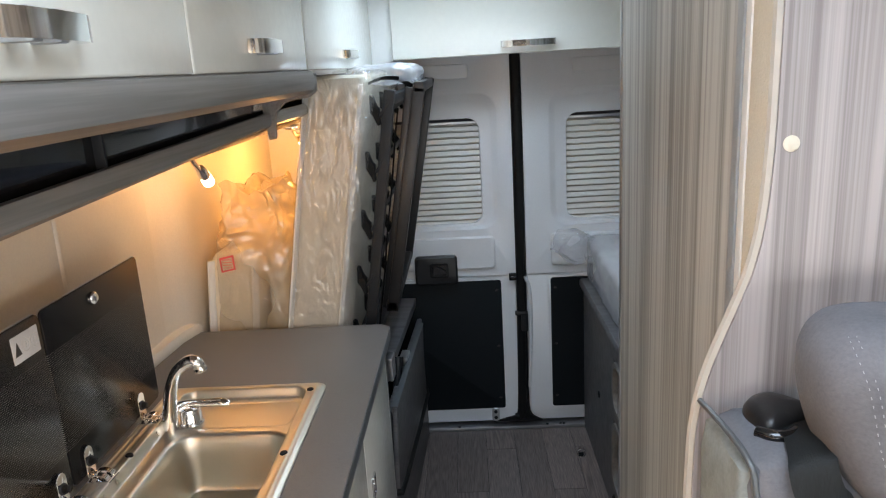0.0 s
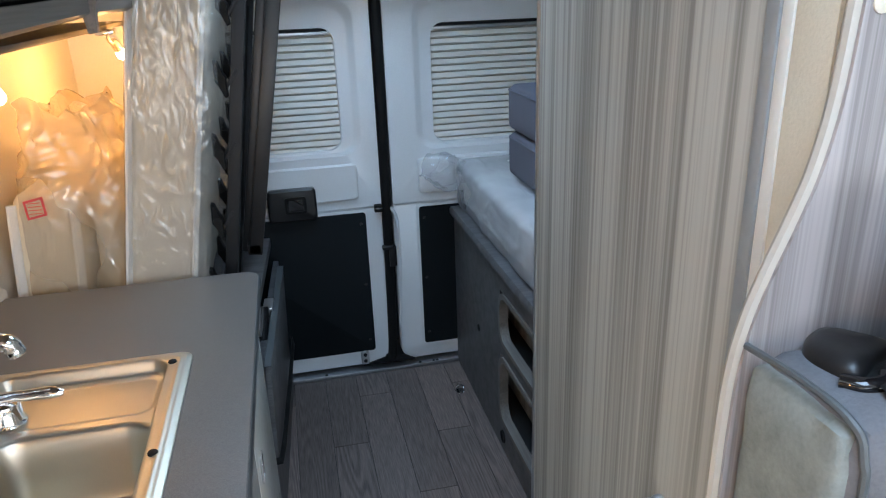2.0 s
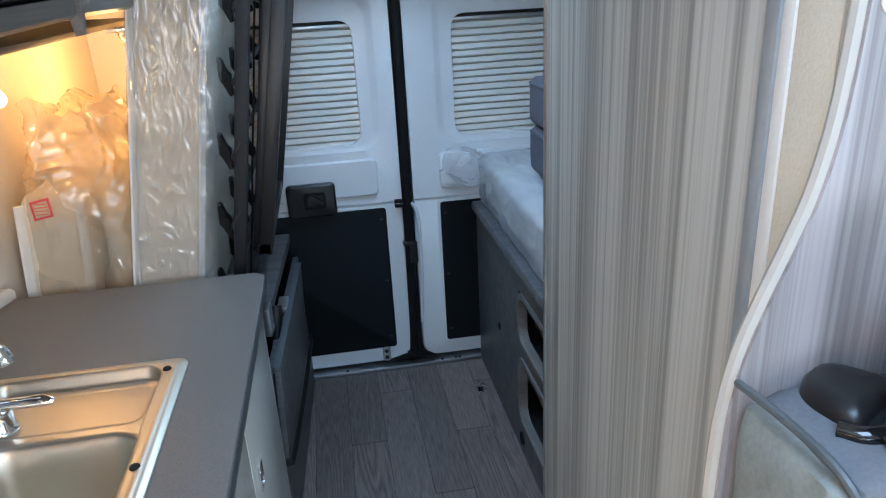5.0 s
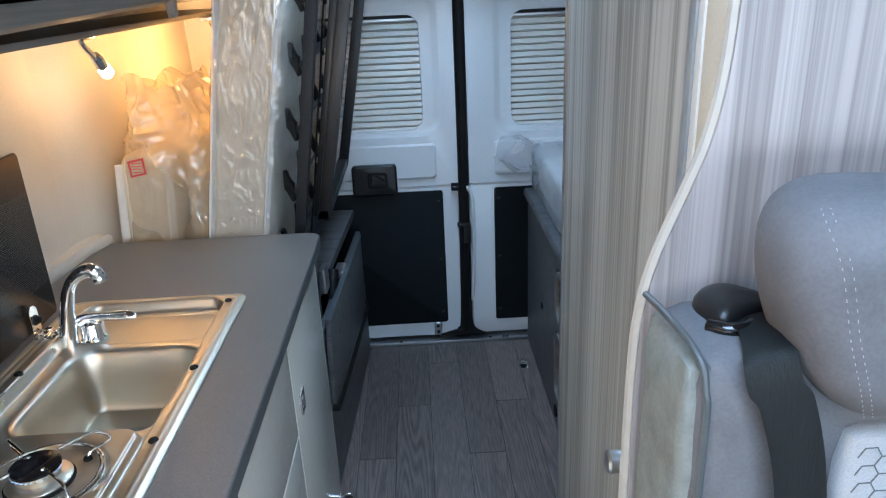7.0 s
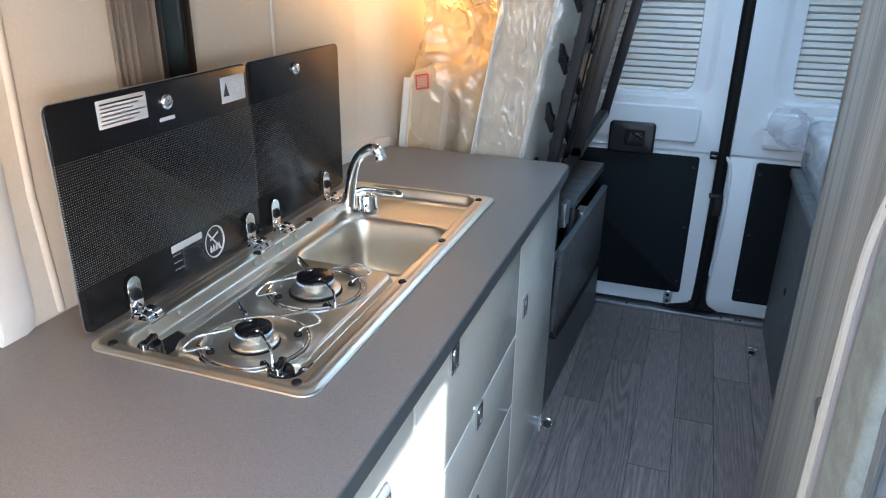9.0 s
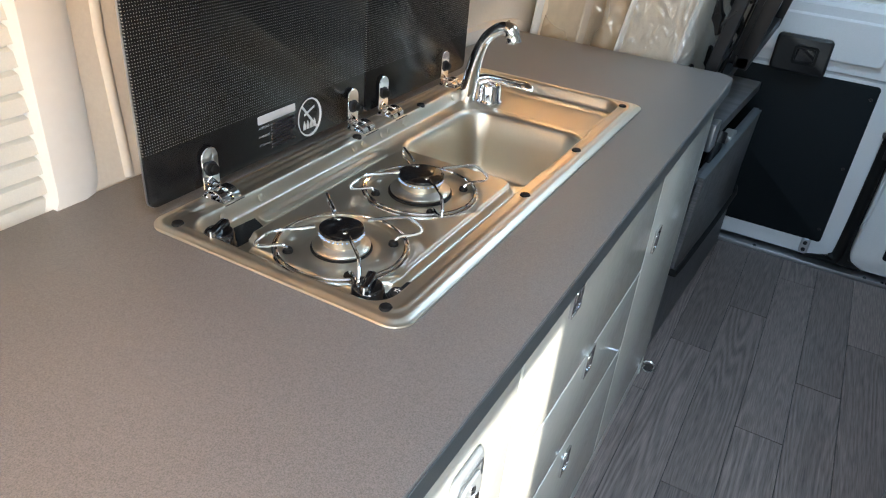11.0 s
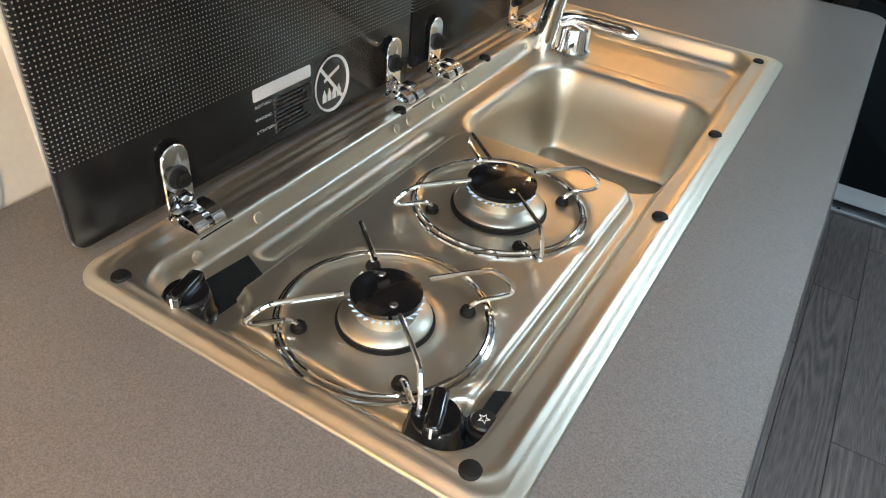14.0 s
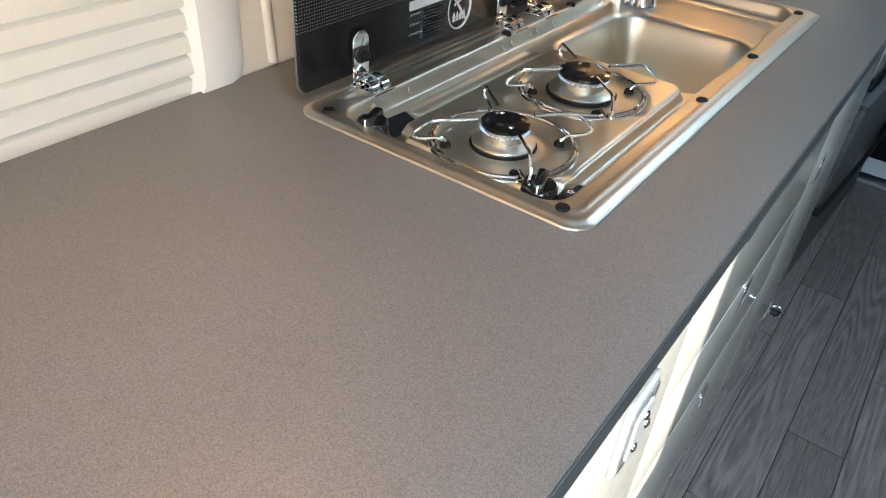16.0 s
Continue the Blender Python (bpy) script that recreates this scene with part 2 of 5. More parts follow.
def rrect(x0, x1, y0, y1, r, n=6):
    """Outline of a rounded rectangle; r may be one radius or four, from the corner (x1, y1) on, anticlockwise."""
    rs = r if isinstance(r, (tuple, list)) else (r,) * 4
    out = []
    for k, (cx, cy) in enumerate(((x1, y1), (x0, y1), (x0, y0), (x1, y0))):
        rad = rs[k]
        ox = cx - rad if cx == x1 else cx + rad
        oy = cy - rad if cy == y1 else cy + rad
        for i in range(n + 1):
            a = math.pi / 2 * (k + i / n)
            out.append((ox + rad * math.cos(a), oy + rad * math.sin(a)))
    return out


AXES = {"x": lambda a, b, d: (d, a, b), "y": lambda a, b, d: (a, d, b), "z": lambda a, b, d: (a, b, d)}


def loft(loops, axis, closed=False, first=True, last=True, bm=None):
    """Skin over loops of equal length, each (outline, depth along the axis); ends capped as asked."""
    bm = bm or bmesh.new()
    put = AXES[axis]
    rings = [[bm.verts.new(put(a, b, d)) for a, b in pts] for pts, d in loops]
    n = len(rings[0])
    pairs = list(zip(rings, rings[1:])) + ([(rings[-1], rings[0])] if closed else [])
    for p, q in pairs:
        for i in range(n):
            j = (i + 1) % n
            bm.faces.new((p[i], p[j], q[j], q[i]))
    if not closed:
        if first:
            bm.faces.new(rings[0][::-1])
        if last:
            bm.faces.new(rings[-1])
    return bm


def slab(outline, d0, d1, axis, edge=0.0015, bm=None):
    """A flat plate of the given outline with softened edges."""
    cx = sum(p[0] for p in outline) / len(outline)
    cy = sum(p[1] for p in outline) / len(outline)
    w = max(abs(p[0] - cx) for p in outline)
    h = max(abs(p[1] - cy) for p in outline)
    e = min(edge, abs(d1 - d0) * 0.4)
    ins = [(cx + (a - cx) * (1 - e / w), cy + (b - cy) * (1 - e / h)) for a, b in outline]
    s = 1 if d1 > d0 else -1
    return loft([(ins, d0), (outline, d0 + s * e), (outline, d1 - s * e), (ins, d1)], axis, bm=bm)


def ring_plate(outer, inner, d0, d1, axis, bm=None):
    """A frame: a plate with an opening."""
    return loft([(outer, d0), (outer, d1), (inner, d1), (inner, d0)], axis, closed=True, bm=bm)


def tube(pts, r, n=10, cyclic=False, bm=None, flat=1.0, caps=True):
    """A round bar along points; flat squashes it across its binormal."""
    bm = bm or bmesh.new()
    P = [Vector(p) for p in pts]
    rings, up = [], None
    for i, p in enumerate(P):
        a = P[i - 1] if (i or cyclic) else p
        b = P[(i + 1) % len(P)] if (i + 1 < len(P) or cyclic) else p
        t = (b - a).normalized()
        if up is None:
            up = t.orthogonal().normalized()
        up = (up - t * up.dot(t)).normalized()
        side = t.cross(up)
        rad = r[i] if isinstance(r, (list, tuple)) else r
        rings.append([bm.verts.new(p + (up * math.cos(2 * math.pi * k / n) + side * flat * math.sin(2 * math.pi * k / n)) * rad) for k in range(n)])
    for i in range(len(rings) - (0 if cyclic else 1)):
        p, q = rings[i], rings[(i + 1) % len(rings)]
        for k in range(n):
            bm.faces.new((p[k], p[(k + 1) % n], q[(k + 1) % n], q[k]))
    if not cyclic and caps:
        bm.faces.new(rings[0][::-1]), bm.faces.new(rings[-1])
    return bm


def smooth_path(pts, k=6, cyclic=False):
    """Catmull-Rom points through the given ones."""
    P = [Vector(p) for p in pts]
    n, out = len(P), []
    for i in range(n if cyclic else n - 1):
        p0, p1, p2, p3 = (P[(i + j) % n] if cyclic else P[min(max(i + j, 0), n - 1)] for j in (-1, 0, 1, 2))
        for s in range(k):
            t = s / k
            out.append(0.5 * (2 * p1 + (p2 - p0) * t + (2 * p0 - 5 * p1 + 4 * p2 - p3) * t * t + (3 * p1 - p0 - 3 * p2 + p3) * t ** 3))
    if not cyclic:
        out.append(P[-1])
    return out


def lathe(profile, n=32, m=None, bm=None):
    """A turned form round z from (radius, height) pairs."""
    bm = bm or bmesh.new()
    rings = []
    for r, z in profile:
        rings.append([bm.verts.new((r * math.cos(2 * math.pi * k / n), r * math.sin(2 * math.pi * k / n), z)) for k in range(n)])
    for p, q in zip(rings, rings[1:]):
        for k in range(n):
            bm.faces.new((p[k], p[(k + 1) % n], q[(k + 1) % n], q[k]))
    bm.faces.new(rings[0][::-1]), bm.faces.new(rings[-1])
    if m is not None:
        bm.transform(m)
    return bm


def pillow(x0, x1, y0, y1, z0, z1, r=0.04, puff=0.0, rough=0.0, cuts=14, seed=0.0, bm=None):
    """A soft block: rounded edges, bulged faces and uneven skin."""
    own = bmesh.new()
    bmesh.ops.create_cube(own, size=2)
    bmesh.ops.subdivide_edges(own, edges=own.edges[:], cuts=cuts, use_grid_fill=True)
    h = Vector(((x1 - x0) / 2, (y1 - y0) / 2, (z1 - z0) / 2))
    c = Vector(((x0 + x1) / 2, (y0 + y1) / 2, (z0 + z1) / 2))
    for v in own.verts:
        # denser towards the edges, so that the rounding keeps its form
        q = Vector([math.copysign(abs(k) ** 0.72, k) if abs(k) < 1 else k for k in v.co])
        p = Vector((q.x * h.x, q.y * h.y, q.z * h.z))
        core = Vector([max(-(h[i] - r), min(h[i] - r, p[i])) for i in range(3)])
        d = p - core
        if d.length > 1e-6:
            big = d.normalized() * min(r, d.length)
            p = core + big
        bulge = puff * (1 - abs(q.x) ** 3) * (1 - abs(q.y) ** 3) if abs(v.co.z) > 0.999 else 0
        p.z += math.copysign(bulge, v.co.z)
        if rough:
            w = noise.noise_vector((p + c) * 14 + Vector((seed, seed, 0))) * rough + noise.noise_vector((p + c) * 40 + Vector((seed, 0, seed))) * rough * 0.4
            p += w
        v.co = p + c
    return own if bm is None else join(bm, own)

# ---- setting ----
REAR = 3.27          # inner face of the rear doors
WALL = -0.87         # left wall covering
TOP = 0.897          # worktop height

floor = part("floor", box(-1.05, 1.25, -1.8, 3.29, -0.06, -0.004, 0), M_FLOORBASE)
tagged(floor, "grey oak plank floor with dark joints", "floor", kind="structure")


def ceiling_sheet():
    """Roof lining with openings left free for the two added, unseen roof lights."""
    bm = bmesh.new()
    for x0, x1, y0, y1 in ((-1.05, 1.25, -1.8, 0.12), (-1.05, -0.22, 0.12, 0.88), (0.42, 1.25, 0.12, 0.88), (-1.05, 1.25, 0.88, 2.22), (-1.05, -0.25, 2.22, 2.78), (0.31, 1.25, 2.22, 2.78), (-1.05, 1.25, 2.78, 3.35)):
        box(x0, x1, y0, y1, 1.96, 2.0, 0, bm=bm)
    # shafts of the added roof lights, which narrow their spread
    for x0, x1, y0, y1 in ((-0.22, 0.42, 0.12, 0.88), (-0.25, 0.31, 2.22, 2.78)):
        for a in ((x0 - 0.02, x0, y0, y1), (x1, x1 + 0.02, y0, y1), (x0 - 0.02, x1 + 0.02, y0 - 0.02, y0), (x0 - 0.02, x1 + 0.02, y1, y1 + 0.02)):
            box(*a, 2.0, 2.2, 0, bm=bm)
    return bm


ceiling = part("ceiling", ceiling_sheet(), M_CEIL)
tagged(ceiling, "pale felt van ceiling", "ceiling", kind="structure")


def wall_left():
    """Side wall with a window opening, moulded ribs and the step back beside the bed."""
    w = thing("wall_left", "cream covered van side wall with moulded ribs", "wall", "structure")
    bm = bmesh.new()
    x1, x0 = WALL, WALL - 0.05
    for y0, y1, z0, z1 in ((-1.8, 0.12, 0, 1.96), (0.12, 0.95, 0, 0.885), (0.12, 0.95, 1.32, 1.96), (0.95, 2.17, 0, 1.96)):
        box(x0, x1, y0, y1, z0, z1, 0, bm=bm)
    part("wall_covering", bm, M_WALL, w)
    bm = bmesh.new()
    prof = [(x1, 2.17), (x1 + 0.003, 2.2), (x1 + 0.012, 2.235), (x1 + 0.026, 2.27), (x1 + 0.038, 2.31), (x1 + 0.043, 2.37), (x1 + 0.043, REAR + 0.05), (-1.08, REAR + 0.05), (-1.08, 2.17)]
    loft([(prof, 0.0), (prof, 1.96)], "z", bm=bm)
    part("wall_covering", bm, M_WALL, w)
    for y in (1.06, 1.755):
        part("rib", tube([(x1 - 0.004, y, 0.9), (x1 - 0.004, y - 0.01, 1.1), (x1 - 0.004, y, 1.5)], 0.009, 10), M_WALL, w)
    led = [(x1 - 0.02, 1.86), (x1 + 0.012, 1.88), (x1 + 0.04, 2.2), (x1 + 0.062, 2.27), (x1 - 0.02, 2.272)]
    part("ledge", slab(led, 0.897, 0.928, "z", 0.008), M_WALL, w)
    return w


wall_left()


def wall_right():
    w = thing("wall_right", "cream van side wall with an assumed cab window opening", "wall", "structure")
    # the opening is unseen, sized to throw the sun patch on the kitchen front
    for y0, y1, z0, z1 in ((-1.8, -1.2, 0, 1.96), (-1.2, -0.37, 0, 1.1), (-1.2, -0.37, 1.545, 1.96), (-0.37, REAR + 0.05, 0, 1.96)):
        part("wall_covering", box(1.2, 1.25, y0, y1, z0, z1, 0), M_WALL, w)
    return w


wall_right()


def wall_front():
    w = thing("wall_front", "front of the cab with the windscreen opening", "wall", "structure")
    for x0, x1, z0, z1 in ((-1.05, 1.25, 0, 0.9), (-1.05, 1.25, 1.72, 1.96), (-1.05, -0.75, 0.9, 1.72), (0.95, 1.25, 0.9, 1.72)):
        part("wall_covering", box(x0, x1, -1.85, -1.8, z0, z1, 0), M_FRAME, w)
    return w


wall_front()
wall_back = part("wall_rear", box(-1.08, 1.25, REAR + 0.075, REAR + 0.11, -0.06, 2.0, 0), M_FRAME)
tagged(wall_back, "outer skin of the rear doors", "wall", kind="structure")
ground = part("ground", box(-60, 60, -60, 60, -0.72, -0.7, 0), material("courtyard paving", (0.3, 0.29, 0.28), 0.9, scale=3, vary=0.2))
tagged(ground, "pale courtyard paving round the van", "ground", kind="structure")


def pleats(x0, x1, z0, z1, d, step=0.024, depth=0.014, axis="y"):
    """A pleated blind: zigzag folds with soft creases, in the plane across the axis."""
    bm = bmesh.new()
    n = int((z1 - z0) / step)
    put = AXES[axis]
    rows = []
    for i in range(n * 4 + 1):
        z = z0 + (z1 - z0) * (i // 4 + (0, 0.66, 0.78, 0.9)[i % 4]) / n
        off = (-0.3, 0.1, 1, 0.9)[i % 4] * depth
        rows.append([bm.verts.new(put(x0 + (x1 - x0) * k / 6, z + noise.noise((k * 3.1, z * 9, 1)) * 0.0012, d + off)) for k in range(7)])
    for a, b in zip(rows, rows[1:]):
        for k in range(6):
            bm.faces.new((a[k], a[k + 1], b[k + 1], b[k]))
    back = [bm.verts.new(put(x, z, d + (0.018 if axis == "y" else -0.018))) for x, z in ((x0, z0), (x1, z0), (x1, z1), (x0, z1))]
    bm.faces.new(back)
    return bm


def rear_door(name, x0, x1, wx0, wx1, px0, px1, sx0, sx1, label):
    d = thing(name, label, "door", "structure")
    y = REAR
    # trim round the window, stepped back in soft stages
    outer = rrect(x0, x1, 0.728, 1.96, 0.002)
    loops = [(outer, y + 0.06), (outer, y), (rrect(wx0 - 0.075, wx1 + 0.075, 0.935, 1.505, 0.075), y),
             (rrect(wx0 - 0.066, wx1 + 0.066, 0.938, 1.496, 0.072), y + 0.004), (rrect(wx0 - 0.05, wx1 + 0.05, 0.944, 1.478, 0.07), y + 0.018),
             (rrect(wx0 - 0.04, wx1 + 0.04, 0.946, 1.468, 0.068), y + 0.021), (rrect(wx0, wx1, 0.955, 1.402, 0.05), y + 0.022), (rrect(wx0 + 0.003, wx1 - 0.003, 0.958, 1.399, 0.048), y + 0.046)]
    part("window_trim", loft(loops, "y", first=False, last=False), M_DOOR, d)
    part("blind", pleats(wx0 - 0.01, wx1 + 0.01, 0.95, 1.375, y + 0.04), M_PLEAT, d, "closed pleated blind, off-white")
    part("blind_rail", box(wx0 - 0.01, wx1 + 0.01, y + 0.03, y + 0.05, 1.376, 1.388, 0.003), M_ALU, d)
    part("window_edge", box(wx0, wx1, y + 0.036, y + 0.056, 1.39, 1.41, 0.002), M_FRAME, d)
    # moulded strip under the window
    part("moulding", slab(rrect(sx0, sx1, 0.762, 0.905, 0.02), y - 0.012, y + 0.004, "y", 0.008), M_DOOR, d)
    part("moulding", slab(rrect(sx0 + 0.1, sx1 - 0.08, 1.56, 1.62, 0.01), y - 0.006, y + 0.004, "y", 0.004), M_DOOR, d)
    # lower sheet-metal half
    low = rrect(x0, x1, 0.03, 0.724, (0.004, 0.004, 0.06 if name == "door_2" else 0.004, 0.06 if name == "door_1" else 0.004))
    part("lower_panel", slab(low, y + 0.006, y + 0.06, "y", 0.006), M_DOOR, d)
    part("cover_frame", ring_plate(rrect(px0 - 0.012, px1 + 0.012, 0.085, 0.718, 0.016), rrect(px0, px1, 0.097, 0.706, 0.012), y + 0.007, y + 0.001, "y"), M_DOOR, d)
    cover = part("cover", slab(rrect(px0, px1, 0.097, 0.706, 0.012), y + 0.007, y - 0.001, "y", 0.002), M_PANEL, d, "black textured cover")
    for px in (px0 + 0.02, px1 - 0.02):
        for pz in (0.15, 0.4, 0.66):
            part("screw", lathe([(0.006, 0), (0.005, 0.003), (0.001, 0.0035)], 10, pose(px, y - 0.001, pz, 90)), M_BLACK, cover)
    return d


DL = rear_door("door_1", -0.95, 0.180, -0.47, 0.05, -0.62, 0.115, -0.5, 0.095, "white rear van door with black lower cover and pleated blind")
DR = rear_door("door_2", 0.226, 1.2, 0.405, 0.95, 0.328, 0.93, 0.33, 1.0, "white rear van door with closed pleated blind")
part("seal", tube(smooth_path([(0.2, REAR + 0.004, 1.95), (0.206, REAR + 0.004, 1.3), (0.2, REAR + 0.004, 0.7), (0.19, REAR + 0.004, 0.12), (0.17, REAR + 0.002, 0.05)], 8), 0.02, 10), M_RUBBER, DL, "black rubber door seal")
part("seal", slab([(0.06, 0.03), (0.28, 0.03), (0.225, 0.06), (0.214, 0.13), (0.186, 0.13), (0.17, 0.06)], REAR + 0.015, REAR - 0.004, "y", 0.002), M_RUBBER, DL)
lock = part("lock_box", slab(rrect(-0.252, -0.07, 0.705, 0.832, 0.016), REAR + 0.002, REAR - 0.035, "y", 0.008), M_BLACK, DL, "black door lock housing")
part("grip", ring_plate(rrect(-0.188, -0.108, 0.738, 0.802, 0.01), rrect(-0.18, -0.116, 0.746, 0.794, 0.008), REAR - 0.034, REAR - 0.039, "y"), M_RUBBER, lock)
part("grip", slab(rrect(-0.178, -0.118, 0.748, 0.792, 0.006), REAR - 0.034, REAR - 0.037, "y", 0.002), M_GLOSSBLACK, lock)
part("catch", box(0.15, 0.18, REAR - 0.02, REAR + 0.01, 0.705, 0.735, 0.004), M_RUBBER, DL)
part("catch", tube([(0.152, REAR - 0.02, 0.722), (0.168, REAR - 0.028, 0.722), (0.178, REAR - 0.018, 0.722)], 0.004, 8), M_CHROME, DL)
part("handle", box(0.17, 0.222, REAR - 0.022, REAR + 0.004, 0.545, 0.562, 0.005), M_BLACK, DR)
part("handle", box(0.196, 0.226, REAR - 0.02, REAR + 0.004, 0.47, 0.56, 0.006), M_BLACK, DR)
part("stay", tube(smooth_path([(0.21, REAR - 0.004, 0.72), (0.236, REAR - 0.006, 0.66), (0.238, REAR - 0.006, 0.45), (0.226, REAR - 0.004, 0.2)], 5), 0.007, 8), M_DOOR, DR)
part("striker", slab(rrect(0.052, 0.085, 0.036, 0.1, 0.012), REAR + 0.008, REAR - 0.008, "y", 0.003), M_ALU, DL)
for z in (0.055, 0.083):
    part("bolt", lathe([(0.008, 0), (0.008, 0.003), (0.002, 0.005)], 10, pose(0.0685, REAR - 0.008, z, 90)), M_FRAME, DL)
sill = part("threshold", box(-0.4, 0.5, REAR - 0.022, REAR + 0.05, -0.004, 0.014, 0.004), M_ALU)
tagged(sill, "scuffed aluminium threshold strip at the rear doors", "threshold", kind="structure")
for x in (0.3, 0.36, 0.375, -0.1):
    part("rivet", lathe([(0.007, 0), (0.006, 0.003), (0.001, 0.004)], 10, pose(x, REAR - 0.012, 0.014)), M_FRAME, sill)


def side_window():
    w = thing("window_1", "side window frame with a closed pleated blind", "window", "structure")
    outer, mid, inner = rrect(0.06, 1.01, 0.86, 1.37, 0.07), rrect(0.075, 0.995, 0.87, 1.358, 0.065), rrect(0.13, 0.945, 0.87, 1.305, 0.05)
    x = WALL
    part("window_frame", loft([(outer, x - 0.01), (outer, x + 0.004), (mid, x + 0.012), (inner, x + 0.012), (inner, x - 0.03)], "x", first=False, last=False), M_LINE, w)
    part("blind", pleats(0.11, 0.965, 0.86, 1.32, x - 0.012, 0.026, -0.01, "x"), M_SIDEBLIND, w, "off-white pleated blind")
    return w


side_window()


def banded_strip():
    # upright bands side by side: ribbed taupe, dark gloss, black edge
    w = thing("wall_strip", "narrow upright strip with taupe folds and a dark glossy band", "window", "structure")
    bm = bmesh.new()
    x = WALL + 0.004
    rows = []
    for k in range(49):
        y = 1.245 + 0.115 * k / 48
        dx = 0.008 + 0.007 * math.sin(k * 1.05) + 0.002 * math.sin(k * 2.3)
        rows.append([bm.verts.new((x + dx, y, 1.0)), bm.verts.new((x + dx, y + 0.002, 1.5))])
    for a, b in zip(rows, rows[1:]):
        bm.faces.new((a[0], b[0], b[1], a[1]))
    bmesh.ops.solidify(bm, geom=bm.faces[:], thickness=0.002)
    part("ribbed_band", bm, M_RIBBED, w, "ribbed taupe band")
    part("dark_band", box(x - 0.003, x + 0.006, 1.36, 1.44, 1.0, 1.5, 0.002), material("dark green-grey gloss", (0.03, 0.045, 0.045), 0.1, scale=5, vary=0.1, bump=0), w)
    part("window_frame", box(x - 0.003, x + 0.016, 1.352, 1.366, 1.0, 1.5, 0.003), M_FRAME, w)
    part("window_frame", box(x - 0.003, x + 0.01, 1.43, 1.452, 1.0, 1.5, 0.003), M_RUBBER, w)
    return w


banded_strip()

# ---- kitchen ----
FRONT = -0.27


def latch(parent, y, z):
    """A flush push latch: black diamond plate with a bright oval button."""
    k = part("push_latch", slab(rrect(y - 0.019, y + 0.019, z - 0.026, z + 0.026, 0.003), FRONT - 0.002, FRONT + 0.003, "x", 0.001), M_GLOSSBLACK, parent, "black push latch with chrome button")
    part("bezel", ring_plate(rrect(y - 0.021, y + 0.021, z - 0.028, z + 0.028, 0.004), rrect(y - 0.0175, y + 0.0175, z - 0.0245, z + 0.0245, 0.003), FRONT - 0.001, FRONT + 0.004, "x"), M_CHROME, k)
    part("button", lathe([(0.011, 0), (0.0105, 0.0018), (0.006, 0.003), (0.001, 0.0034)], 18, pose(FRONT + 0.002, y, z, 0, 90, 0) @ Matrix.Diagonal((1.5, 0.8, 1, 1))), M_CHROME, k)


def kitchen():
    k = thing("kitchen_unit", "cream lacquered kitchen unit with drawers and flush latches", "cabinet")
    part("body", box(-0.862, FRONT - 0.0035, 0.3, 2.217, 0.0, 0.735, 0.002), M_LINE, k)
    part("side_panel", box(-0.862, FRONT, 2.218, 2.236, 0.0, 0.866, 0.002), M_CREAM, k)
    fronts = (("drawer", 1.108, 1.768, 0.603, 0.863), ("drawer", 1.108, 1.768, 0.405, 0.599), ("drawer", 1.108, 1.768, 0.07, 0.401), ("door", 1.772, 2.232, 0.07, 0.863), ("panel", 0.3, 1.104, 0.07, 0.863))
    made = []
    for n, y0, y1, z0, z1 in fronts:
        made.append(part(n, box(FRONT - 0.019, FRONT, y0 + 0.0012, y1 - 0.0012, z0 + 0.001, z1 - 0.001, 0.0025), M_CREAM, k))
    latch(made[0], 1.285, 0.812)
    latch(made[1], 1.456, 0.579)
    latch(made[2], 1.452, 0.335)
    latch(made[3], 1.845, 0.642)
    part("plinth", box(-0.8, FRONT - 0.012, 0.3, 2.2, 0.0, 0.068, 0.002), M_DWOOD, k)
    s = part("socket", slab(rrect(0.928, 1.002, 0.665, 0.78, 0.012), FRONT - 0.001, FRONT + 0.008, "x", 0.004), M_GREYPLATE, made[4], "silver grey mains socket plate")
    part("frame", ring_plate(rrect(0.934, 0.996, 0.677, 0.768, 0.008), rrect(0.938, 0.992, 0.681, 0.764, 0.006), FRONT + 0.007, FRONT + 0.0095, "x"), M_ALU, s)
    part("flap", slab(rrect(0.941, 0.989, 0.686, 0.759, 0.014), FRONT + 0.0075, FRONT + 0.0125, "x", 0.004), M_GREYPLATE, s)
    for sy, sz in ((0.953, 0.708), (0.977, 0.722), (0.965, 0.744)):
        part("pin_cover", lathe([(0.0062, 0), (0.006, 0.002), (0.003, 0.0035), (0.0005, 0.004)], 14, pose(FRONT + 0.012, sy, sz, 0, 90)), M_CHROME, s)
    return k


kitchen()

top = thing("worktop", "grey-brown laminate kitchen worktop with dark rounded edge", "worktop")
HX0, HX1, HY0, HY1 = -0.746, -0.364, 0.978, 1.886     # hob and sink unit
outline = rrect(-0.866, -0.252, 0.3, 2.275, (0.035, 0.004, 0.004, 0.02), 8)
hole = rrect(HX0 + 0.014, HX1 - 0.014, HY0 + 0.014, HY1 - 0.014, 0.03, 8)
inset = rrect(-0.866, -0.2535, 0.3, 2.2735, (0.034, 0.004, 0.004, 0.02), 8)
part("board", loft([(hole, TOP - 0.03), (outline, TOP - 0.03), (outline, TOP - 0.0015), (inset, TOP), (hole, TOP)], "z", closed=True), M_WORK, top)
edge_in = rrect(-0.866, -0.2515, 0.3, 2.2755, (0.035, 0.004, 0.004, 0.02), 8)
edge_out = rrect(-0.866, -0.2505, 0.3, 2.2765, (0.036, 0.004, 0.004, 0.02), 8)
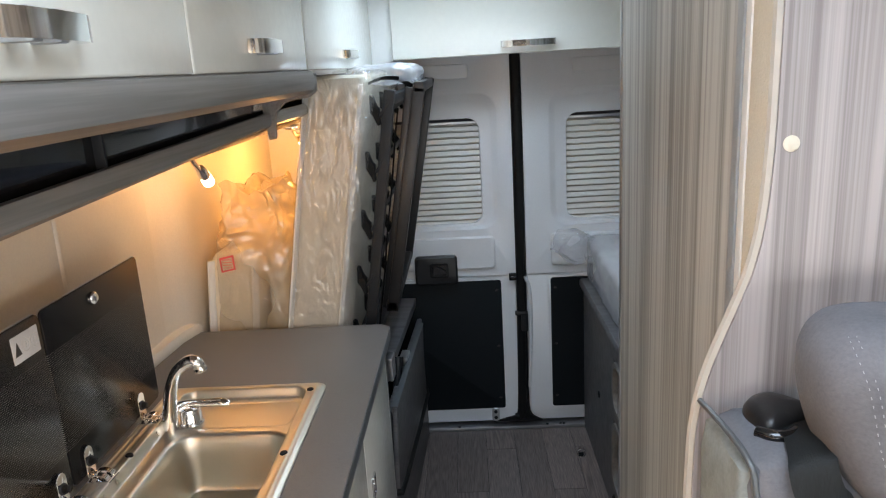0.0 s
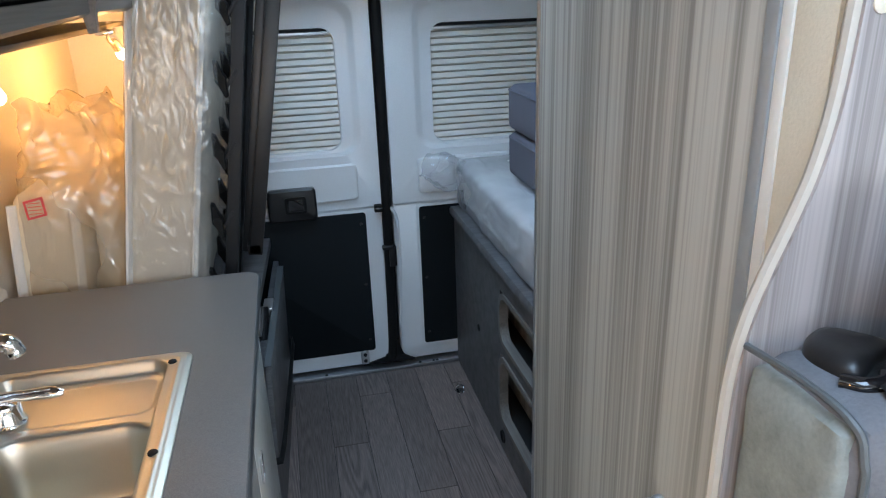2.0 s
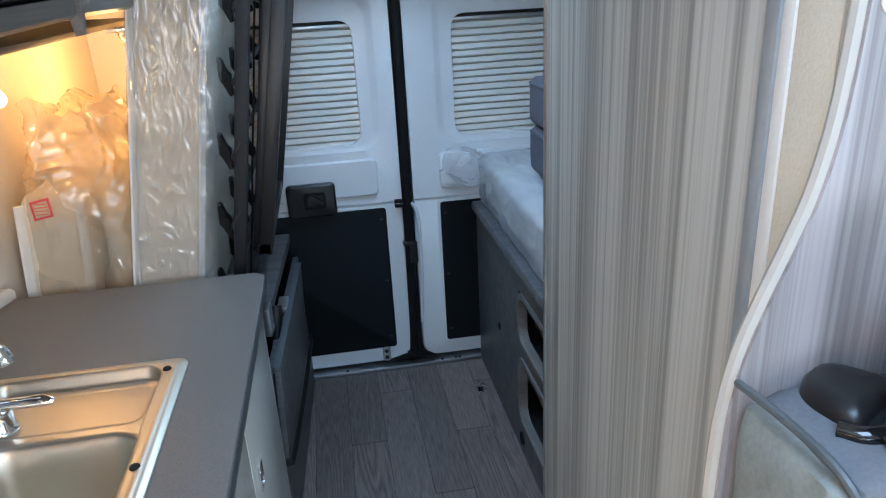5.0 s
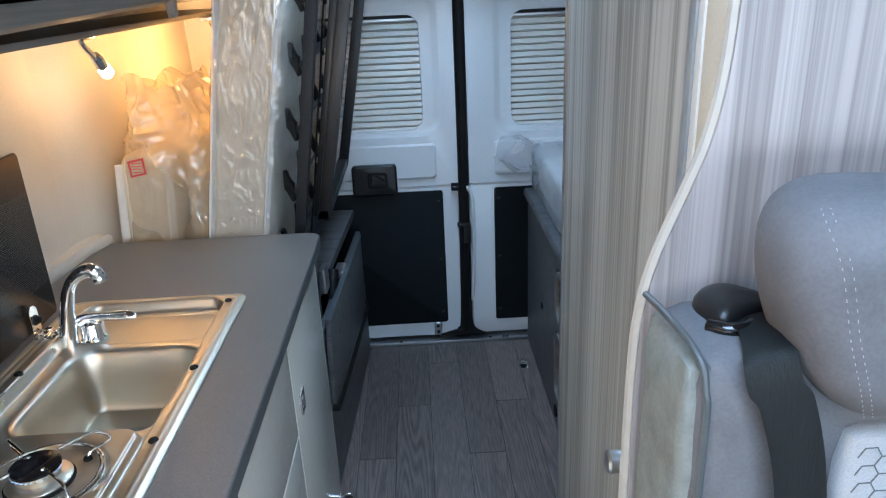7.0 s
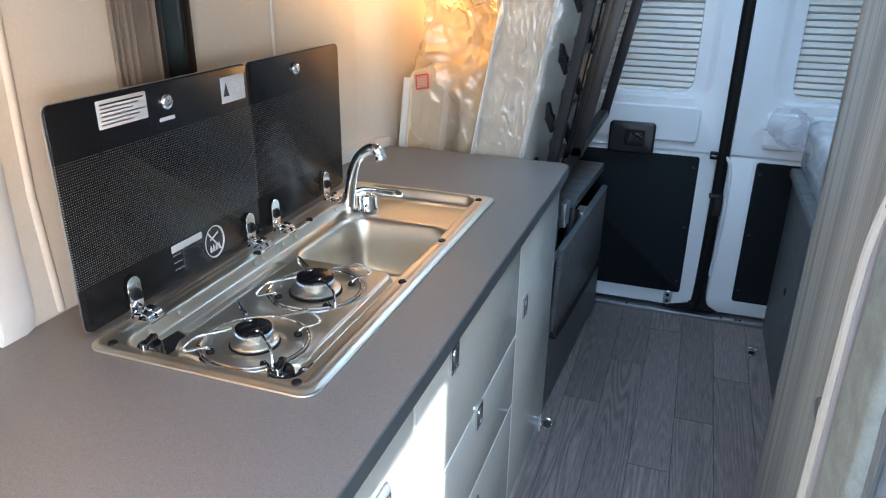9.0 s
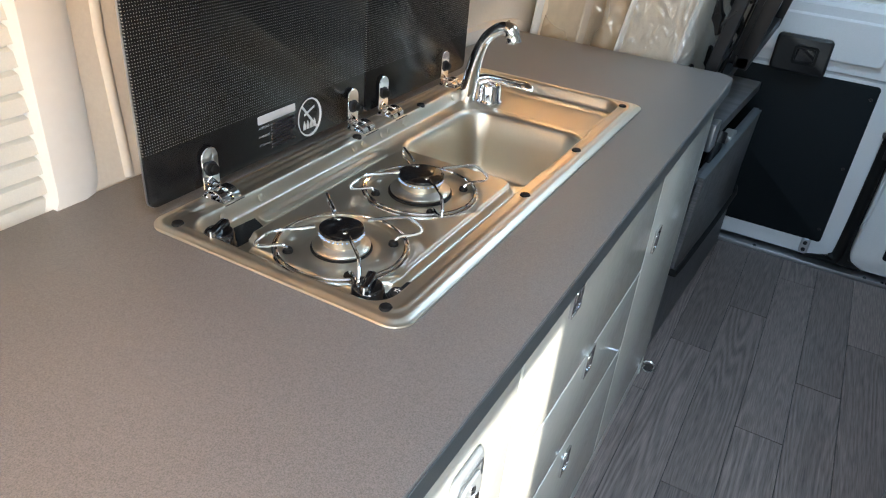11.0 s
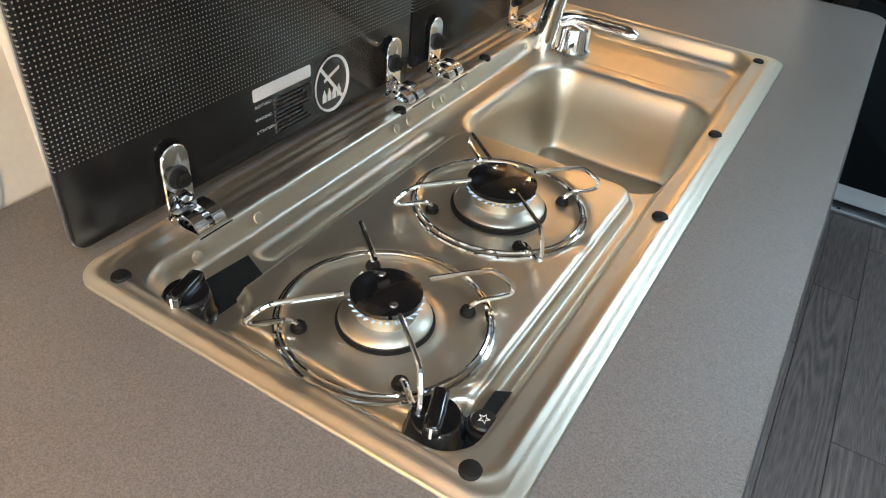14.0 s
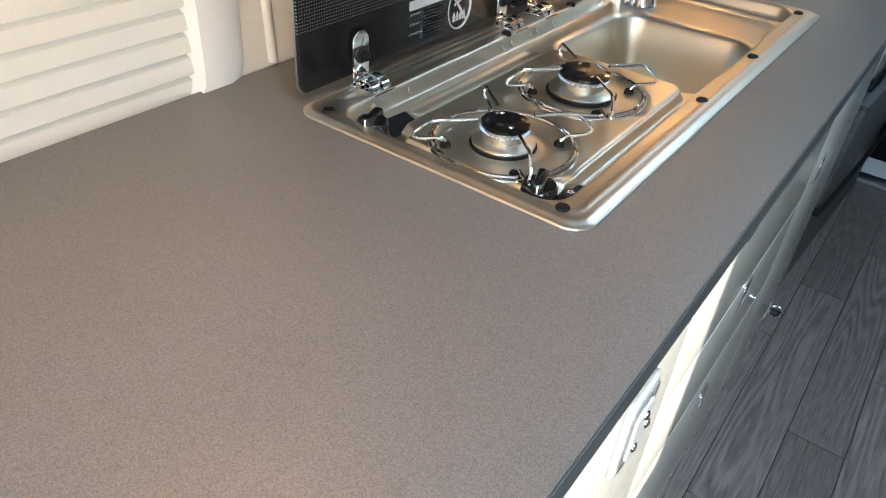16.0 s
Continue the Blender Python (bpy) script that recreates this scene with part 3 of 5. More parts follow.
part("edge_band", loft([(edge_in, TOP - 0.031), (edge_out, TOP - 0.031), (edge_out, TOP - 0.003), (edge_in, TOP - 0.0022)], "z", closed=True), M_EDGE, top, "dark edge band")


# steel hob with sink, pressed from one sheet
def sd_rect(x, y, x0, x1, y0, y1, r):
    """Signed distance to a rounded rectangle, negative inside."""
    qx, qy = abs(x - (x0 + x1) / 2) - (x1 - x0) / 2 + r, abs(y - (y0 + y1) / 2) - (y1 - y0) / 2 + r
    return np.hypot(np.maximum(qx, 0), np.maximum(qy, 0)) + np.minimum(np.maximum(qx, qy), 0) - r


def step(d, a, b):
    t = np.clip((d - a) / (b - a), 0, 1)
    return t * t * (3 - 2 * t)


B1, B2 = (-0.525, 1.09), (-0.529, 1.286)      # burner centres
R1, R2 = 0.08, 0.08


def hob_height(x, y):
    z = np.full(x.shape, 0.9035)
    z += -0.0035 * step(-sd_rect(x, y, HX0, HX1, HY0, HY1, 0.028), 0.012, 0.0)           # rolled rim
    z += 0.0015 * np.exp(-((sd_rect(x, y, HX0 + 0.02, HX1 - 0.02, HY0 + 0.02, HY1 - 0.02, 0.02)) / 0.004) ** 2)
    xb = x
    x = -0.366 + (x - HX1) / 0.955          # the pressings are laid out on a sheet 0.40 wide
    well = sd_rect(x, y, -0.717, -0.408, 1.0, 1.862, 0.034)
    z += -0.022 * step(-well, -0.001, 0.011)
    plat = sd_rect(x, y, -0.655, -0.428, 1.018, 1.405, 0.03)
    corner_l = sd_rect(x, y, -0.72, -0.632, 0.99, 1.045, 0.02)
    corner_r = sd_rect(x, y, -0.445, -0.40, 0.99, 1.052, 0.016)
    raised = step(-plat, -0.002, 0.007) * step(corner_l, -0.002, 0.008) * step(corner_r, -0.002, 0.008)
    z += 0.013 * raised
    chan = sd_rect(x, y, -0.69, -0.668, 1.10, 1.39, 0.01)
    z += -0.004 * step(-chan, -0.004, 0.006)
    for gx in (-0.436, -0.428):
        z += -0.0016 * np.exp(-((x - gx) / 0.0022) ** 2) * step(y, 1.03, 1.05) * step(-y, -1.4, -1.38)
    for (cx, cy), r in ((B1, R1), (B2, R2)):
        d = np.hypot(xb - cx, y - cy)
        z += -0.004 * step(r + 0.004 - d, 0.0, 0.01) + 0.002 * step(0.05 - d, 0, 0.012)
        z += -0.0016 * np.exp(-((d - r - 0.004) / 0.004) ** 2)
        for k in range(4):
            a = k * math.pi / 2 - 0.1
            px, py = cx + (r + 0.008) * math.cos(a), cy + (r + 0.008) * math.sin(a)
            z += -0.003 * np.exp(-(np.hypot(xb - px, y - py) / 0.011) ** 2)
    bowl = sd_rect(x, y, -0.672, -0.408, 1.412, 1.69, 0.055)
    z += -0.003 * step(-bowl, -0.008, 0.003) - 0.112 * step(-bowl, -0.001, 0.036)
    deep = np.hypot(x + 0.54, y - 1.56)
    z += -0.008 * np.exp(-(deep / 0.09) ** 2) - 0.004 * step(0.045 - deep, 0, 0.01)
    ledge = sd_rect(x, y, -0.70, -0.42, 1.715, 1.845, 0.03)
    z += -0.004 * step(-ledge, -0.004, 0.01)
    hinge = sd_rect(x, y, -0.757, -0.73, 1.03, 1.84, 0.012)
    z += -0.003 * step(-hinge, -0.002, 0.006)
    return z


def hob_sheet():
    nx, ny = 224, 440
    xs, ys = np.linspace(HX0, HX1, nx), np.linspace(HY0, HY1, ny)
    X, Y = np.meshgrid(xs, ys)
    r = 0.028
    cx, cy = np.clip(X, HX0 + r, HX1 - r), np.clip(Y, HY0 + r, HY1 - r)
    d = np.hypot(X - cx, Y - cy)
    s = np.where(d > r, r / np.maximum(d, 1e-9), 1.0)
    X, Y = cx + (X - cx) * s, cy + (Y - cy) * s
    Z = hob_height(X, Y)
    verts = np.stack([X.ravel(), Y.ravel(), Z.ravel()], 1)
    idx = np.arange(nx * ny).reshape(ny, nx)
    faces = np.stack([idx[:-1, :-1].ravel(), idx[:-1, 1:].ravel(), idx[1:, 1:].ravel(), idx[1:, :-1].ravel()], 1)
    ringv = np.concatenate([idx[0, :], idx[1:, -1], idx[-1, -2::-1], idx[-2:0:-1, 0]])
    skirt = verts[ringv].copy()
    skirt[:, 2] = TOP + 0.0005
    base = len(verts)
    verts = np.vstack([verts, skirt])
    m = len(ringv)
    side = [(int(ringv[i]), base + i, base + (i + 1) % m, int(ringv[(i + 1) % m])) for i in range(m)]
    me = bpy.data.meshes.new("pressed_sheet")
    me.from_pydata(verts.tolist(), [], faces.tolist() + side)
    me.materials.append(M_STEEL)
    me.shade_smooth()
    return me


hob = thing("hob_sink", "stainless steel gas hob with sink set into the worktop", "hob")
sheet = new("pressed_sheet", hob_sheet())
sheet.parent = hob
for x, y in ((-0.708, 0.998), (-0.4, 1.001), (-0.397, 1.842), (-0.39, 1.35), (-0.39, 1.562), (-0.704, 1.372), (-0.704, 1.575)):
    part("bumper", lathe([(0.0078, 0), (0.0078, 0.003), (0.0066, 0.005), (0.0035, 0.006), (0.001, 0.0062)], 16, pose(x, y, 0.9015)), M_RUBBER, hob, "black rubber bumper")
for y in (1.058, 1.13, 1.35, 1.375, 1.43, 1.45, 1.5, 1.68):
    part("rivet", lathe([(0.0055, 0), (0.005, 0.0015), (0.001, 0.0025)], 12, pose(-0.6925, y, 0.893, 0, 65)), M_STEEL, hob)


def burner(c, r, size, flame):
    zb = 0.8915
    m = pose(c[0], c[1], zb)
    b = part("burner", lathe([(size * 1.0, 0.003), (size * 1.02, 0.0055), (size * 0.97, 0.0075), (size * 0.74, 0.0095), (size * 0.67, 0.0105), (size * 0.655, 0.018), (size * 0.64, 0.0185)], 40, m), M_STEEL, hob, "gas burner with black enamel cap")
    part("seat_ring", lathe([(size * 1.08, -0.002), (size * 1.08, 0.002), (size * 0.95, 0.0035), (size * 0.8, 0.003)], 40, m), M_RUBBER, b)
    bm = bmesh.new()
    lathe([(size * 0.6, 0.0), (size * 0.6, 0.009), (size * 0.62, 0.0095), (size * 0.62, 0.011), (size * 0.5, 0.0115)], 40, pose(c[0], c[1], zb + 0.014), bm)
    for k in range(24):
        a = 2 * math.pi * k / 24
        join(bm, box(-0.002, 0.002, -0.0012, 0.0012, 0, 0.005, 0), pose(c[0], c[1], zb + 0.017) @ pose(0, 0, 0, 0, 0, math.degrees(a)) @ pose(size * 0.595, 0, 0))
    part("crown", bm, M_STEEL, b)
    part("cap", lathe([(size * 0.7, -0.002), (size * 0.77, 0.0), (size * 0.765, 0.004), (size * 0.6, 0.0058), (size * 0.3, 0.0066), (0.001, 0.0068)], 40, pose(c[0], c[1], zb + 0.0255)), M_GLOSSBLACK, b, "glossy black enamel cap")
    for a in (2.4, 5.6):
        part("cap_rivet", lathe([(0.0035, 0), (0.003, 0.0015), (0.0005, 0.002)], 10, pose(c[0] + size * 0.5 * math.cos(a), c[1] + size * 0.5 * math.sin(a), zb + 0.031)), M_CHROME, b)
    part("igniter", lathe([(0.002, 0), (0.002, 0.016), (0.0008, 0.018)], 8, pose(c[0] - size * 0.85, c[1] + size * 0.3, zb + 0.008)), M_LINE, b)
    if flame:
        bm = bmesh.new()
        for k in range(28):
            a = 2 * math.pi * k / 28
            join(bm, lathe([(0.0004, 0), (0.0011, 0.002), (0.0008, 0.0045), (0.0002, 0.007)], 6), pose(c[0], c[1], zb + 0.02, 0, 0, math.degrees(a)) @ pose(size * 0.64, 0, -0.001, 0, 62, 0))
        part("flame", bm, M_FLAME, b, "small blue gas flames")
    # wire pan support: double ring, four rubber feet, four bent arms
    s = thing("pan_support", "round chrome wire pan support on rubber feet over a burner", "pan support", group="pan supports of the hob")
    part("wire_ring", tube([(c[0] + r * math.cos(t * 2 * math.pi / 64), c[1] + r * math.sin(t * 2 * math.pi / 64), 0.8965) for t in range(64)], 0.0021, 8, True), M_CHROME, s)
    part("wire_ring", tube([(c[0] + (r + 0.004) * math.cos(t * 2 * math.pi / 64), c[1] + (r + 0.004) * math.sin(t * 2 * math.pi / 64), 0.8935) for t in range(64)], 0.0021, 8, True), M_CHROME, s)
    for k in range(4):
        a = k * math.pi / 2 - 0.8
        u, v = Vector((math.cos(a), math.sin(a), 0)), Vector((-math.sin(a), math.cos(a), 0))
        o = Vector((c[0], c[1], 0))
        Z = Vector((0, 0, 1))
        pts = [o + u * (r - 0.014) + Z * 0.895, o + u * (r - 0.006) + v * 0.001 + Z * 0.9015, o + u * (r + 0.014) + v * 0.003 + Z * 0.9025, o + u * (r + 0.022) + v * 0.004 + Z * 0.9045,
               o + u * (r + 0.022) + v * 0.006 + Z * 0.911, o + u * (r + 0.008) + v * 0.008 + Z * 0.923, o + u * (r - 0.004) + v * 0.008 + Z * 0.926, o + u * 0.033 + v * 0.004 + Z * 0.9263]
        part("arm", tube(smooth_path(pts, 5), 0.0022, 8), M_CHROME, s)
        part("foot", lathe([(0.006, 0), (0.0066, 0.003), (0.0055, 0.0065), (0.003, 0.008)], 14, pose(c[0] + (r - 0.014) * math.cos(a), c[1] + (r - 0.014) * math.sin(a), 0.889)), M_RUBBER, s)


burner(B1, R1, 0.036, True)
burner(B2, R2, 0.0435, True)


def knob(x, y, z, turn):
    k = part("control_knob", lathe([(0.0215, 0), (0.0215, 0.007), (0.0195, 0.0105), (0.0185, 0.021), (0.0165, 0.0235), (0.002, 0.024)], 32, pose(x, y, z)), M_GLOSSBLACK, hob, "glossy black control knob")
    bm = box(-0.006, 0.006, -0.0185, 0.0185, 0, 0.012, 0.004, 3)
    bm.transform(pose(x, y, z + 0.02, 0, 0, turn))
    part("grip", bm, M_GLOSSBLACK, k)
    bm = box(-0.0009, 0.0009, -0.0192, -0.0178, 0.002, 0.0105, 0.0003)
    bm.transform(pose(x, y, z + 0.02, 0, 0, turn))
    part("pointer", bm, M_LINE, k)


knob(-0.655, 1.014, 0.8822, 15)
knob(-0.439, 1.024, 0.8822, 20)
part("igniter_button", lathe([(0.0125, 0), (0.012, 0.006), (0.0095, 0.0065), (0.0095, 0.0105), (0.008, 0.0118), (0.001, 0.012)], 24, pose(-0.415, 1.048, 0.8822)), M_BLACK, hob, "black igniter button with a star")
star = []
for k in range(10):
    a, r = math.pi / 2 + k * math.pi / 5, 0.0046 if k % 2 == 0 else 0.002
    star.append((-0.415 + r * math.cos(a), 1.048 + r * math.sin(a)))
star_in = [(-0.415 + (x + 0.415) * 0.72, 1.048 + (y - 1.048) * 0.72) for x, y in star]
part("star", ring_plate(star, star_in, 0.8943, 0.8948, "z"), M_LINE, hob)
part("decal", slab([(-0.68, 1.004), (-0.638, 1.004), (-0.636, 1.06), (-0.645, 1.083), (-0.672, 1.094)], 0.8822, 0.8828, "z", 0.0002), M_PANEL, hob, "dark dotted sticker")
part("decal", slab([(-0.456, 1.004), (-0.41, 1.003), (-0.402, 1.04), (-0.403, 1.096), (-0.425, 1.084), (-0.432, 1.05), (-0.456, 1.036)], 0.8822, 0.8828, "z", 0.0002), M_PANEL, hob, "dark dotted sticker")


LX = -0.744


def hinge(y, tall):
    h = part("hinge", box(LX + 0.002, LX + 0.042, y - 0.017, y + 0.017, 0.9005, 0.904, 0.0015), M_CHROME, hob, "chrome lid hinge")
    part("pad", box(LX + 0.036, LX + 0.046, y - 0.019, y + 0.019, 0.8985, 0.9025, 0.001), M_RUBBER, h, "black rubber pad")
    # two broad bands bent over the pin
    arc = [(LX + 0.022 + 0.019 * math.cos(a), 0.9035 + 0.0125 * math.sin(a)) for a in (k * math.pi / 10 for k in range(11))]
    low = [(LX + 0.022 + 0.0172 * math.cos(a), 0.9035 + 0.0108 * math.sin(a)) for a in (k * math.pi / 10 for k in range(10, -1, -1))]
    for c in (-0.0095, 0.0095):
        part("strap", loft([(arc + low, y + c - 0.0062), (arc + low, y + c + 0.0062)], "y"), M_CHROME, h)
    part("pin", tube([(LX + 0.018, y - 0.019, 0.9085), (LX + 0.018, y + 0.019, 0.9085)], 0.0042, 10), M_CHROME, h)
    arm = part("leaf", slab(rrect(y - 0.0145, y + 0.0145, 0.905, 0.905 + tall, (0.0142, 0.0142, 0.002, 0.002), 8), LX + 0.0035, LX + 0.0065, "x", 0.001), M_CHROME, h)
    part("washer", lathe([(0.0108, 0), (0.0106, 0.0015), (0.008, 0.002)], 20, pose(LX + 0.0065, y, 0.939, 0, 90)), M_FRAME, arm)
    part("bolt", lathe([(0.0082, 0), (0.008, 0.0045), (0.0062, 0.005), (0.006, 0.0088), (0.004, 0.0098), (0.001, 0.0098)], 14, pose(LX + 0.008, y, 0.939, 0, 90)), M_RUBBER, arm)


def dots_glass():
    mat = bpy.data.materials.new("dotted black glass")
    mat.use_nodes = True
    n, l = mat.node_tree.nodes, mat.node_tree.links
    b = n["Principled BSDF"]
    tc, sep = n.new("ShaderNodeTexCoord"), n.new("ShaderNodeSeparateXYZ")
    l.new(tc.outputs["Object"], sep.inputs[0])

    def op(kind, a, c=None):
        q = n.new("ShaderNodeMath")
        q.operation = kind
        for i, v in enumerate((a, c)):
            if v is None:
                continue
            if isinstance(v, (int, float)):
                q.inputs[i].default_value = v
            else:
                l.new(v, q.inputs[i])
        return q.outputs[0]

    def cell(v):
        f = op("SUBTRACT", op("FRACT", op("MULTIPLY", v, 260.0)), 0.5)
        return op("MULTIPLY", f, f)

    rr = op("ADD", cell(sep.outputs[1]), cell(sep.outputs[2]))
    dot = op("LESS_THAN", rr, 0.03)
    # the dotted field stops short of the border
    band = op("MULTIPLY", op("GREATER_THAN", sep.outputs[2], 0.985), op("LESS_THAN", sep.outputs[2], 1.172))
    fac = op("MULTIPLY", dot, band)
    mix = n.new("ShaderNodeMix")
    mix.data_type = "RGBA"
    mix.inputs[6].default_value, mix.inputs[7].default_value = (0.008, 0.008, 0.009, 1), (0.17, 0.165, 0.155, 1)
    l.new(fac, mix.inputs[0]), l.new(mix.outputs[2], b.inputs["Base Color"])
    b.inputs["Roughness"].default_value = 0.24
    b.inputs["Specular IOR Level"].default_value = 0.3
    return mat


M_LID = dots_glass()


def lid(y0, y1, ky, hinges, label):
    g = part("glass_lid", slab(rrect(y0, y1, 0.914, 1.252, 0.012), LX - 0.005, LX, "x", 0.001), M_LID, hob, label)
    part("rim", ring_plate(rrect(y0 - 0.0012, y1 + 0.0012, 0.9128, 1.2532, 0.013), rrect(y0 + 0.0005, y1 - 0.0005, 0.9145, 1.2515, 0.0118), LX - 0.006, LX - 0.0035, "x"), M_ALU, g)
    part("lid_knob", lathe([(0.013, 0), (0.013, 0.003), (0.011, 0.006), (0.007, 0.008), (0.0005, 0.008)], 24, pose(LX, ky, 1.22, 0, 90)), M_CHROME, g, "round chrome lid knob")
    for y in hinges:
        hinge(y, 0.064)
    return g


lid1 = lid(0.99, 1.448, 1.221, (1.087, 1.408), "black dotted glass hob lid standing open")
lid2 = lid(1.4515, 1.818, 1.622, (1.5, 1.722), "black dotted glass sink lid standing open")


def sign_plate(name, y0, y1, z0, z1, mat, parent, label, d=0.0006):
    return part(name, slab(rrect(y0, y1, z0, z1, 0.002), LX, LX + d, "x", 0.0001), mat, parent, label)


def words(name, text, size, y, z, mat, parent, x=LX + 0.0006, align="LEFT"):
    cu = bpy.data.curves.new(name, "FONT")
    cu.body, cu.size, cu.align_x = text, size, align
    cu.materials.append(mat)
    ob = new(name, cu)
    # reads along +y as seen from the aisle
    ob.matrix_world = Matrix(((0, 0, 1, x), (1, 0, 0, y), (0, 1, 0, z), (0, 0, 0, 1)))
    ob.parent = parent
    return ob


lab1 = sign_plate("sticker", 1.077, 1.178, 1.203, 1.244, M_LABEL, lid1, "white printed instruction sticker")
for i in range(6):
    sign_plate("text_line", 1.083, 1.172 - 0.012 * (i * 7 % 3), 1.2365 - 0.0058 * i, 1.2387 - 0.0058 * i, M_INK if i == 0 else M_PRINT, lab1, "", 0.0012)
lab2 = sign_plate("sticker", 1.366, 1.438, 1.19, 1.236, M_LABEL, lid1, "white warning sticker with pictograms")
part("triangle", slab([(1.371, 1.202), (1.389, 1.202), (1.38, 1.225)], LX + 0.0006, LX + 0.0012, "x", 0.0001), M_INK, lab2)
for yy in (1.402, 1.424):
    part("pictogram", tube([(LX + 0.0008, yy + 0.0105 * math.cos(a * math.pi / 12), 1.214 + 0.0115 * math.sin(a * math.pi / 12)) for a in range(24)], 0.0007, 6, True), M_PRINT, lab2)
    part("pictogram", tube([(LX + 0.0008, yy + 0.005 * math.cos(a * math.pi / 6), 1.214 + 0.005 * math.sin(a * math.pi / 6)) for a in range(12)], 0.0006, 6, True), M_PRINT, lab2)
sign_plate("maker_mark", 1.202, 1.238, 1.19, 1.196, M_PRINT, lid1, "pale maker's mark")
warn = sign_plate("warning_bar", 1.186, 1.267, 0.968, 0.9805, M_PRINT, lid1, "pale bar of the heat warning")
for row, (head_word, lines) in enumerate((("ACHTUNG:", 3), ("WARNING:", 3), ("ATTENTION:", 3))):
    z = 0.961 - 0.0132 * row
    words("warning_word", head_word, 0.0044, 1.187, z, M_PRINT, warn)
    for i in range(lines):
        sign_plate("text_line", 1.2135, 1.266 - 0.006 * ((i * 5 + row) % 3), z - 0.0001 - 0.0043 * i, z + 0.0017 - 0.0043 * i, M_PRINT, warn, "")
NS = (1.3, 0.949)
ns = part("no_heat_sign", tube([(LX + 0.0006, NS[0] + 0.0265 * math.cos(a * math.pi / 24), NS[1] + 0.0295 * math.sin(a * math.pi / 24)) for a in range(48)], 0.0019, 6, True, flat=0.5), M_PRINT, lid1, "round no-covering pictogram")
part("slash", tube([(LX + 0.0006, NS[0] - 0.018, NS[1] + 0.021), (LX + 0.0006, NS[0] + 0.018, NS[1] - 0.021)], 0.0019, 6), M_PRINT, ns)
part("pan_mark", slab([(NS[0] - 0.012, NS[1] + 0.004), (NS[0] + 0.012, NS[1] + 0.013), (NS[0] + 0.0125, NS[1] + 0.0165), (NS[0] - 0.0125, NS[1] + 0.007)], LX, LX + 0.0007, "x", 0.0001), M_PRINT, ns)
for k in range(4):
    yy = NS[0] - 0.012 + 0.008 * k
    part("flame_mark", slab([(yy - 0.003, NS[1] - 0.018), (yy + 0.003, NS[1] - 0.018), (yy + 0.003, NS[1] - 0.011), (yy, NS[1] - 0.004), (yy - 0.003, NS[1] - 0.011)], LX, LX + 0.0007, "x", 0.0001), M_PRINT, ns)


def tap():
    t = thing("mixer_tap", "chrome folding mixer tap with lever", "tap")
    bx, by, bz = -0.646, 1.748, 0.8785
    part("base", lathe([(0.027, 0), (0.0275, 0.004), (0.024, 0.009), (0.0225, 0.034), (0.021, 0.038), (0.012, 0.042), (0.001, 0.043)], 32, pose(bx, by, bz)), M_CHROME, t)
    pts = [(-0.684, 1.722, bz - 0.002), (-0.68, 1.723, bz + 0.035), (-0.672, 1.724, bz + 0.085), (-0.659, 1.726, bz + 0.124), (-0.643, 1.727, bz + 0.144), (-0.625, 1.728, bz + 0.155), (-0.613, 1.728, bz + 0.158)]
    rad = [0.0175, 0.016, 0.0135, 0.0112, 0.0115, 0.0128, 0.0125]
    P = smooth_path(pts, 6)
    part("spout", tube(P, [float(np.interp(i / (len(P) - 1), np.linspace(0, 1, 7), rad)) for i in range(len(P))], 20, flat=1.15), M_CHROME, t)
    part("nozzle", tube(smooth_path([(-0.625, 1.728, bz + 0.156), (-0.609, 1.729, bz + 0.154), (-0.602, 1.73, bz + 0.143), (-0.598, 1.73, bz + 0.131)], 4), [0.0125, 0.0135, 0.014, 0.0144, 0.0146, 0.0148, 0.0148, 0.0148, 0.0138, 0.0146, 0.0146, 0.0146, 0.0134], 20), M_CHROME, t)
    lev = smooth_path([(-0.665, 1.745, bz + 0.042), (-0.645, 1.746, bz + 0.05), (-0.61, 1.745, bz + 0.05), (-0.575, 1.744, bz + 0.05), (-0.553, 1.743, bz + 0.047)], 6)
    part("lever", tube(lev, [float(np.interp(i / (len(lev) - 1), (0, 0.25, 0.8, 1), (0.016, 0.009, 0.0105, 0.005))) for i in range(len(lev))], 16, flat=0.65), M_CHROME, t)
    return t


tap()

# ---- overhead lockers and lamps ----
LOCK = -0.34


